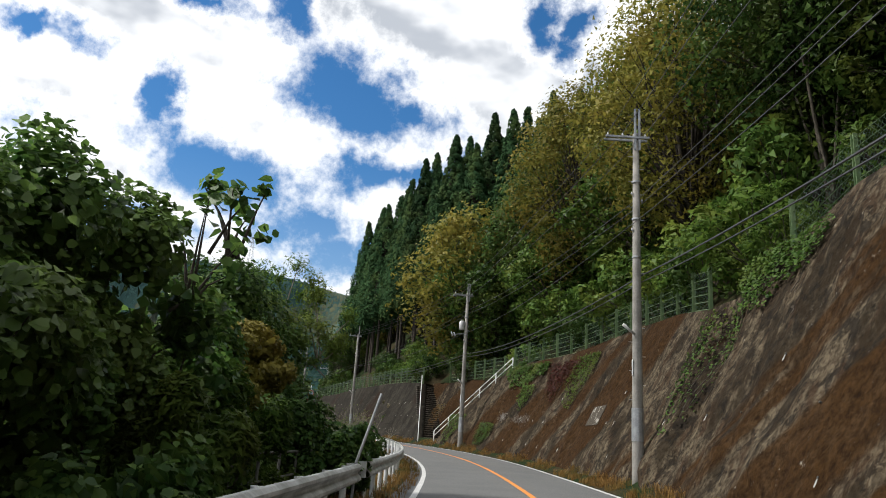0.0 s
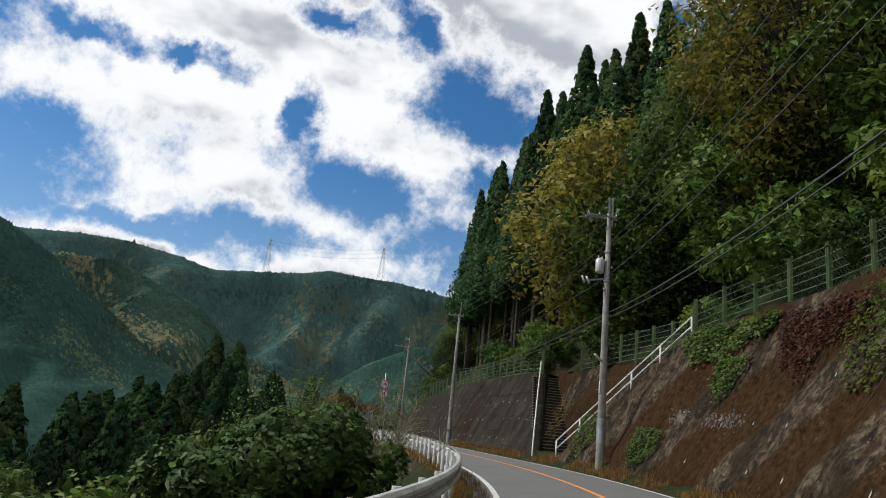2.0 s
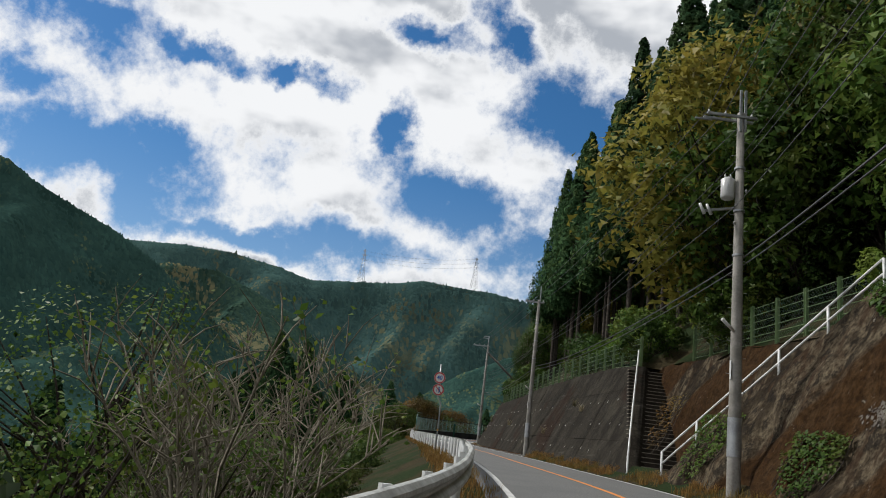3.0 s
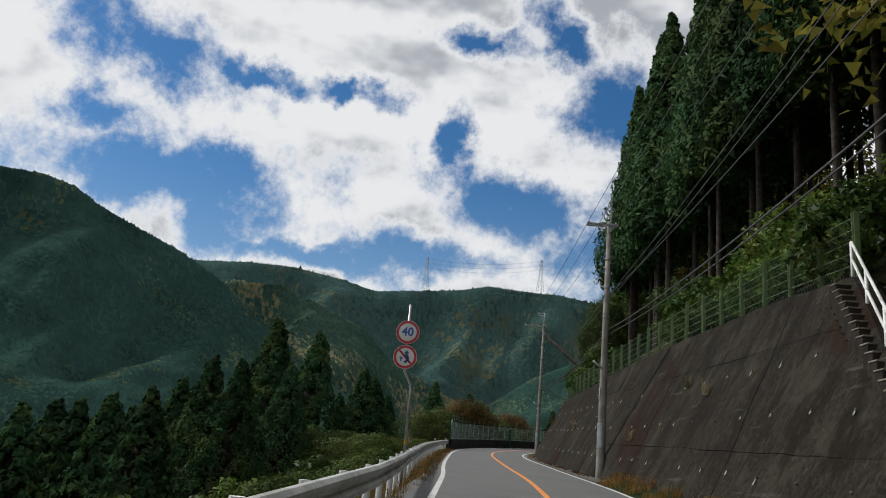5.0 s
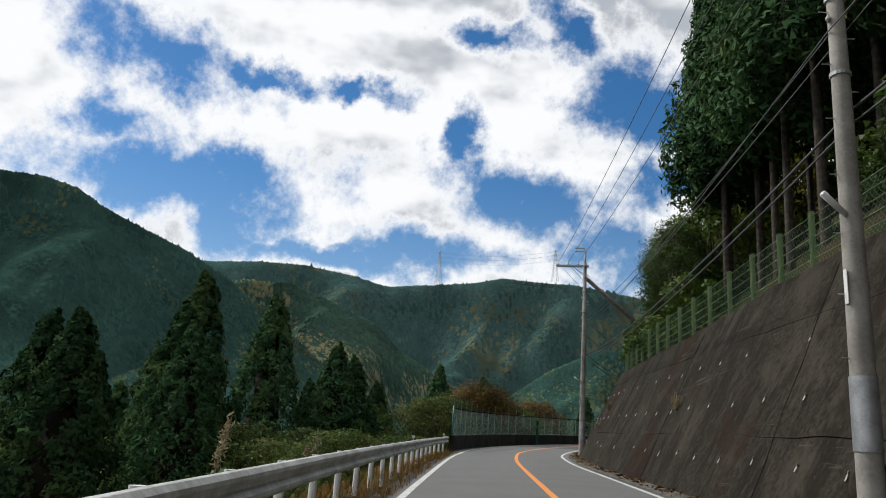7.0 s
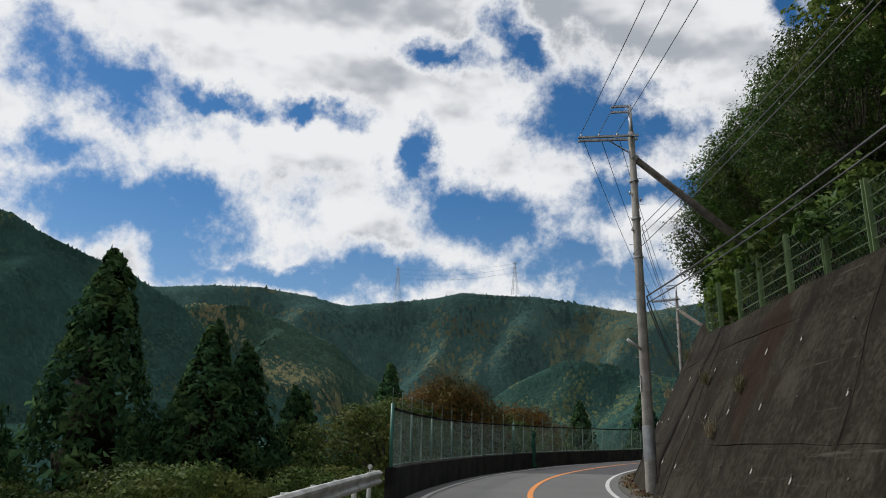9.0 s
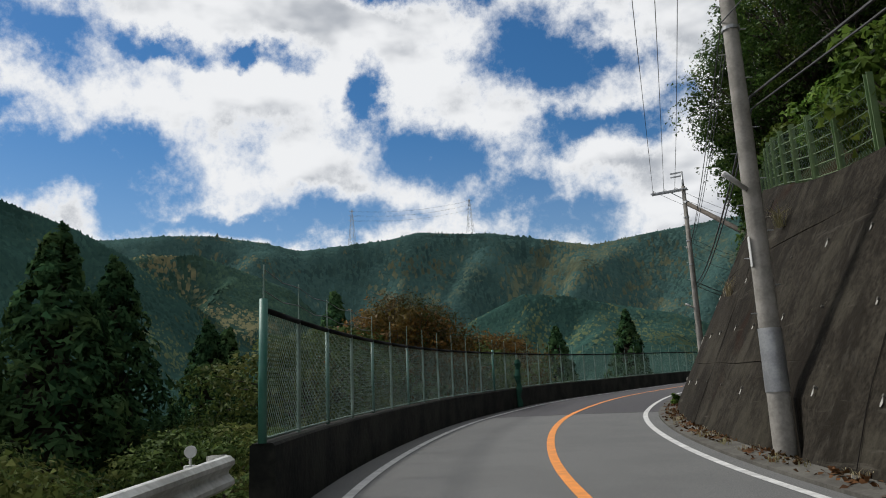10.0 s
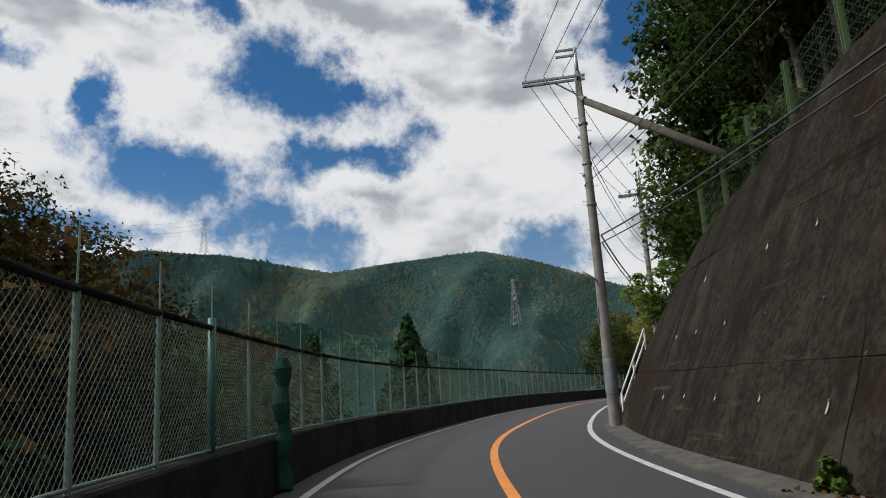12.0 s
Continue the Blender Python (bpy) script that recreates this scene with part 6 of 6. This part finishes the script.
vine_mass("autumn_bush", [(27.2, -5.5, 2.1, 0.8, 0.6), (28.3, -5.4, 2.4, 0.8, 0.6), (29.3, -5.8, 2.5, 0.8, 0.6)], 9000, 0.06, M_AUTUMN, "bush with yellowing and rust-brown small leaves", long=1.6)
vine_mass("kudzu_bush", [(31.0, -7.2, 2.6, 1.7, 2.0), (32.6, -6.3, 1.7, 1.3, 1.9), (33.6, -8.0, 2.3, 1.6, 1.9), (32.0, -5.3, 0.6, 1.0, 1.5), (30.2, -5.6, 0.8, 1.1, 1.6)], 20000, 0.09, M_DEEP_GREEN, "tall dark bank of vines beside the road", open_=0.3)
vine_mass("kudzu_bush", [(31.6, -4.2, 0.75, 0.5, 0.85), (32.3, -4.3, 0.45, 0.5, 0.6), (31.0, -4.3, 0.5, 0.45, 0.7)], 2300, 0.11, M_VINE, "heap of vines climbing the end of the guardrail", open_=0.3)
vine_mass("leafy_bush", [(29.5, -6.9, 1.0, 1.8, 1.6), (31.2, -6.6, 0.3, 1.4, 1.3), (28.6, -6.2, 0.0, 1.0, 0.9)], 9000, 0.08, M_VINE, "dense dark green bush on the bank")
vine_mass("kudzu_bush", [(33.4, -5.2, 0.2, 0.9, 0.9), (32.0, -5.6, 0.0, 0.9, 0.9)], 2600, 0.11, M_LIGHT_GREEN, "low heap of broad yellow-green vine leaves")
vine_mass("tall_sapling", [(24.6, -5.0, 3.9, 0.55, 0.6), (24.2, -5.3, 3.2, 0.6, 0.7)], 260, 0.16, M_VINE, "slender sapling with round leaves above the bushes", twigs=8, open_=0.8)
# the feathery tree with narrow leaves
vine_mass("willow_tree", [(34.0, -6.5, 4.4, 1.1, 1.1), (33.4, -7.2, 3.8, 1.0, 0.8), (34.3, -5.4, 3.9, 0.9, 1.0), (33.8, -6.3, 3.0, 1.0, 0.6), (34.2, -6.2, 0.9, 0.8, 1.3), (33.9, -6.6, 2.2, 1.1, 0.9)], 23000, 0.03,
          M_LIGHT_GREEN, "airy tree with narrow feathery leaves", "tree", "roadside trees", 6, M_PALE_BARK, 0.9, 3.8, 0.9)
vine_mass("leafy_bush", [(40.5, -7.6, -0.4, 1.8, 1.4), (42.6, -8.4, -0.6, 1.9, 1.6), (38.6, -7.0, -0.6, 1.5, 1.2)], 8000, 0.075, M_LIGHT_GREEN, "spreading light green bush on the bank")
vine_mass("leafy_tree", [(44.0, -12.0, 2.2, 2.2, 2.4), (46.0, -13.5, 1.0, 2.3, 2.2), (42.5, -11.5, 0.4, 2.0, 2.0)], 9000, 0.09, M_LIGHT_GREEN, "light green young tree on the valley slope", "tree", "roadside trees")
vine_mass("kudzu_mound", [(48.6, -5.6, 0.3, 1.35, 1.2), (50.2, -5.3, 0.25, 1.0, 1.0), (47.2, -6.2, 0.1, 1.2, 1.05)], 12000, 0.093, M_DEEP_GREEN, "rounded mound of broad dark vine leaves", open_=0.15)
vine_mass("leafy_bush", [(44.5, -7.0, -0.5, 1.3, 0.9), (46.0, -7.8, -0.5, 1.5, 1.0)], 1900, 0.10, M_GREEN, "low green bush on the bank")
vine_mass("leafy_bush", [(54.8, -7.4, 0.5, 1.7, 1.5), (57.0, -7.9, 1.0, 1.5, 1.4), (56.0, -6.2, 0.0, 1.3, 1.1)], 5200, 0.05, M_GREEN, "tall light bush with thin upright twigs", twigs=22, open_=0.6)
vine_mass("leafy_bush", [(61.5, -8.6, 0.2, 1.3, 1.3), (63.0, -8.9, 0.0, 1.1, 1.2)], 1500, 0.075, M_LIGHT_GREEN, "thin bush with many bare twigs", twigs=26, open_=0.8)


def bare_shrub(s, d, tall, count, label, seed):
    g = np.random.default_rng(seed)
    root = new("bare_shrub")
    root.location = at(s, d, ground_h(s, d))
    ends = []
    for i in range(count):
        bm = bmesh.new()
        a = g.uniform(0, math.tau)
        lean = g.uniform(0.2, 0.62)
        tip = Vector((math.cos(a) * lean * tall, math.sin(a) * lean * tall, tall * g.uniform(0.7, 1.05)))
        mid = tip * 0.5 + Vector((g.normal(0, 0.1), g.normal(0, 0.1), 0.15))
        tube(bm, [Vector((0, 0, -0.3)), mid, tip], [0.022, 0.014, 0.005], 5, False)
        for k in range(15):
            u = g.uniform(0.35, 0.95)
            p = mid.lerp(tip, (u - 0.35) / 0.6)
            q = p + Vector((g.normal(0, 0.3), g.normal(0, 0.3), g.uniform(0.15, 0.6)))
            tube(bm, [p, p.lerp(q, 0.5) + Vector((0, 0, 0.05)), q], [0.008, 0.006, 0.003], 4, False)
            ends += [p.lerp(q, v) for v in (0.6, 0.8, 1.0)]
        part("branch", bm, M_PALE_BARK, root, "", True)
    ends = np.array(ends)
    pts = ends[g.integers(0, len(ends), 300)] + g.normal(0, 0.05, (300, 3))
    verts, faces = leaf_cloud(pts, g.normal(0, 1, (300, 3)) + [0, 0, 1], 0.05, 0.4)
    child(new("foliage", cloud_mesh("foliage", verts, faces, M_LIGHT_GREEN)), root, "few yellow-green leaves")
    return tagged(root, label, "shrub", "bare shrubs")


bare_shrub(54.6, -5.4, 2.5, 12, "pale bare-branched shrub with few leaves", 6)
bare_shrub(56.6, -5.9, 3.0, 13, "pale bare-branched shrub with few leaves", 7)
bare_shrub(57.6, -7.2, 2.8, 11, "pale bare-branched shrub beside the guardrail", 8)
bare_shrub(58.2, -6.0, 2.9, 12, "pale bare-branched shrub with few leaves", 3)
bare_shrub(60.5, -7.4, 2.9, 12, "pale bare-branched shrub beside the guardrail", 4)
bare_shrub(63.5, -9.0, 2.5, 10, "pale bare-branched shrub beside the guardrail", 5)
for s, d, h in [(77, -8.0, -1.6), (81, -8.2, -1.8), (86, -8.0, -1.8), (95, -7.5, -1.6), (103, -7.5, -1.6), (110, -7.2, -1.4), (117, -7.0, -1.2), (70, -9.0, -1.6)]:
    vine_mass("kudzu_bush", [(s, d, h, 1.6, 1.2), (s + 1.6, d - 0.9, h - 0.3, 1.5, 1.1)], 2600, 0.095, M_OLIVE, "low bank of green vine leaves below the guardrail", open_=0.2)


# ---- ivy and hanging plants on the wall ----
def ivy(s0, s1, h0, h1, count, size, mat, label, proud=0.16):
    root = new("ivy")
    root.location = at((s0 + s1) / 2, 3.3 + 0.25 * (h0 + h1), (h0 + h1) / 2)
    here = np.array(root.location)
    cents, norms = [], []
    while len(cents) < count:
        s, h = rng.uniform(s0, s1), h0 + (h1 - h0) * rng.uniform() ** 0.7
        u = (s - s0) / (s1 - s0)
        edge_ = math.sin(math.pi * u) * (0.6 + 0.6 * noise.noise(Vector((s * 1.3, h * 0.6, s0))))
        if (h1 - h) / (h1 - h0) > edge_ + 0.35:
            continue
        m = wall_at(s, h, proud * rng.uniform(0.4, 1.6))
        cents.append(np.array(m.translation) - here)
        norms.append(np.array(m.col[2][:3]) * 0.8 + [0, 0, 0.5])
    verts, faces = leaf_cloud(np.array(cents), np.array(norms), size, 0.4)
    ob = root
    child(new("foliage", cloud_mesh("foliage", verts, faces, mat)), ob)
    for k in range(6):
        bm = bmesh.new()
        s = rng.uniform(s0, s1)
        tube(bm, [Vector(wall_at(s + 0.1 * math.sin(h * 3), h, proud * 0.6).translation) - root.location for h in np.linspace(h1, h0 + 0.3 * (h1 - h0) * rng.uniform(), 7)], 0.012, 4, False)
        part("stem", bm, M_BARK, root)
    return tagged(root, label, "climbing plant", "plants on the wall")


ivy(55.8, 60.0, 3.3, 5.6, 1500, 0.085, M_IVY_RED, "dark red ivy hanging over the wall top")
ivy(53.0, 56.4, 2.6, 5.8, 1100, 0.085, M_LIGHT_GREEN, "yellow-green creeper hanging down the wall")
ivy(61.0, 63.2, 2.6, 4.4, 420, 0.09, M_LIGHT_GREEN, "small yellow-green creeper on the wall")
ivy(37.0, 39.6, 1.4, 5.6, 650, 0.08, M_GREEN, "green creeper growing down the wall beside a rib")
ivy(64.8, 67.2, 0.3, 1.9, 900, 0.08, M_GREEN, "green plants at the foot of the wall")
ivy(70.5, 73.6, 0.2, 2.4, 900, 0.08, M_LIGHT_GREEN, "grassy yellow-green growth on the sloping wall end")
ivy(60.5, 67.0, 4.2, 5.8, 1500, 0.11, M_GREEN, "leafy creeper over the wall top")
ivy(32.5, 38.0, 5.0, 6.9, 1300, 0.10, M_GREEN, "leafy creeper over the wall top")
ivy(76.0, 78.5, 1.0, 3.2, 260, 0.08, M_RUST, "rust-coloured plants beside the steps")


# ---- grass, litter, tufts ----
def blades(name, spots, tall, per, mat, label, flop=0.5, kind="stuff", category="grass"):
    n = len(spots) * per
    base = np.repeat(np.array([list(p) for p in spots]), per, 0) + rng.normal(0, 0.06, (n, 3)) * [1, 1, 0]
    ang = rng.uniform(0, math.tau, n)
    hgt = tall * rng.uniform(0.45, 1.2, n)
    out = np.stack([np.cos(ang), np.sin(ang), np.zeros(n)], 1)
    side = np.stack([-np.sin(ang), np.cos(ang), np.zeros(n)], 1) * 0.006
    mid = base + out * (flop * 0.25 * hgt)[:, None] + np.array([0, 0, 1]) * (0.65 * hgt)[:, None]
    tip = base + out * (flop * hgt)[:, None] + np.array([0, 0, 1]) * (0.9 * hgt)[:, None]
    verts = np.stack([base - side, base + side, mid - side * 0.8, mid + side * 0.8, tip], 1).reshape(-1, 3)
    i = np.arange(n)[:, None] * 5
    faces = np.concatenate([i + [0, 1, 3], i + [0, 3, 2], i + [2, 3, 4]], 1).reshape(-1, 3)
    return tagged(new(name, cloud_mesh(name, verts, faces, mat)), label, category, kind=kind)


spots = []
for i in range(1500):
    s = rng.uniform(24, 100)
    if noise.noise(Vector((s * 0.35, 0, 3))) > -0.15:
        d = rng.uniform(2.74, 3.5)
        spots.append(at(s, d, 0.0 + max(0, (d - 3.0)) * 0.6))
blades("verge_grass", spots, 0.26, 12, M_DRY, "dry orange-brown grass along the wall foot")
spots = [at(rng.uniform(20, 134), rng.uniform(-4.3, -3.05), -0.08) for _ in range(1500)]
blades("bank_grass", spots, 0.24, 10, M_DRY, "dry yellow grass beneath the guardrail")
spots = [at(s, rng.uniform(2.95, 3.4), 0.04) for s in 126 + 26 * rng.uniform(0, 1, 90) ** 1.2 if noise.noise(Vector((s * 0.8, 5, 0))) > -0.1]
blades("gutter_grass", spots, 0.12, 10, M_STRAW, "dry grass tufts in the gutter")
g = rng.uniform(0, 1, (1600, 2))
cents = np.array([at(104 + 52 * u ** 0.9, 2.8 + 0.6 * v ** 0.5, 0.05 + 0.03 * v) for u, v in g if noise.noise(Vector((u * 30, 2, 0))) > -0.2])
verts, faces = leaf_cloud(cents, np.tile([0, 0, 1.0], (len(cents), 1)), 0.085, 0.5, 0.3)
tagged(new("fallen_leaves", cloud_mesh("fallen_leaves", verts, faces, M_LITTER)), "brown fallen leaves along the wall foot", "fallen leaves", kind="stuff")
for s, h in [(93.5, 3.0), (96.2, 3.4), (100.5, 1.6), (117.0, 2.2), (133.2, 2.6), (134.0, 1.6), (136.8, 3.0), (144.5, 4.4), (148.5, 3.2)]:
    blades("wall_tuft", [wall_at(s, h, 0.05).translation for _ in range(4)], 0.5, 16, M_STRAW, "pale dry grass tuft growing from the wall", 0.8, "", "grass tuft")
vine_mass("weed", [(155.6, 3.25, 0.22, 0.22, 0.2)], 260, 0.07, M_LIGHT_GREEN, "small green weed at the wall foot", "weed", "weeds", 3)


def dry_plume(s, d, tall, stalks, label):
    """Dry pampas stalks, each with a feathery head."""
    root = new("dry_plume")
    root.location = at(s, d, ground_h(s, d))
    for i in range(stalks):
        a, lean = rng.uniform(0, math.tau), rng.uniform(0.05, 0.25)
        tip = Vector((math.cos(a) * lean * tall, math.sin(a) * lean * tall, tall * rng.uniform(0.8, 1.0)))
        bm = bmesh.new()
        tube(bm, [Vector((0.02 * i, 0, -0.1)), tip * 0.55 + Vector((0, 0, 0.05)), tip], [0.007, 0.005, 0.003], 4, False)
        stalk = part("stalk", bm, M_STRAW_STEM, root)
        n = 60
        u = rng.uniform(0.72, 1.0, n)
        cc = np.array(tip)[None] * u[:, None] + rng.normal(0, 0.025, (n, 3))
        verts, faces = leaf_cloud(cc, rng.normal(0, 1, (n, 3)), 0.022, 0.4, 0.2, 4.0)
        child(new("head", cloud_mesh("head", verts, faces, M_STRAW)), stalk, "feathery dry seed head")
    return tagged(root, label, "dry grass", "dry plumes")


dry_plume(101.2, -4.5, 1.55, 3, "dry pampas stalks behind the guardrail")
dry_plume(106.9, -4.5, 1.3, 3, "dry pampas stalks behind the guardrail")
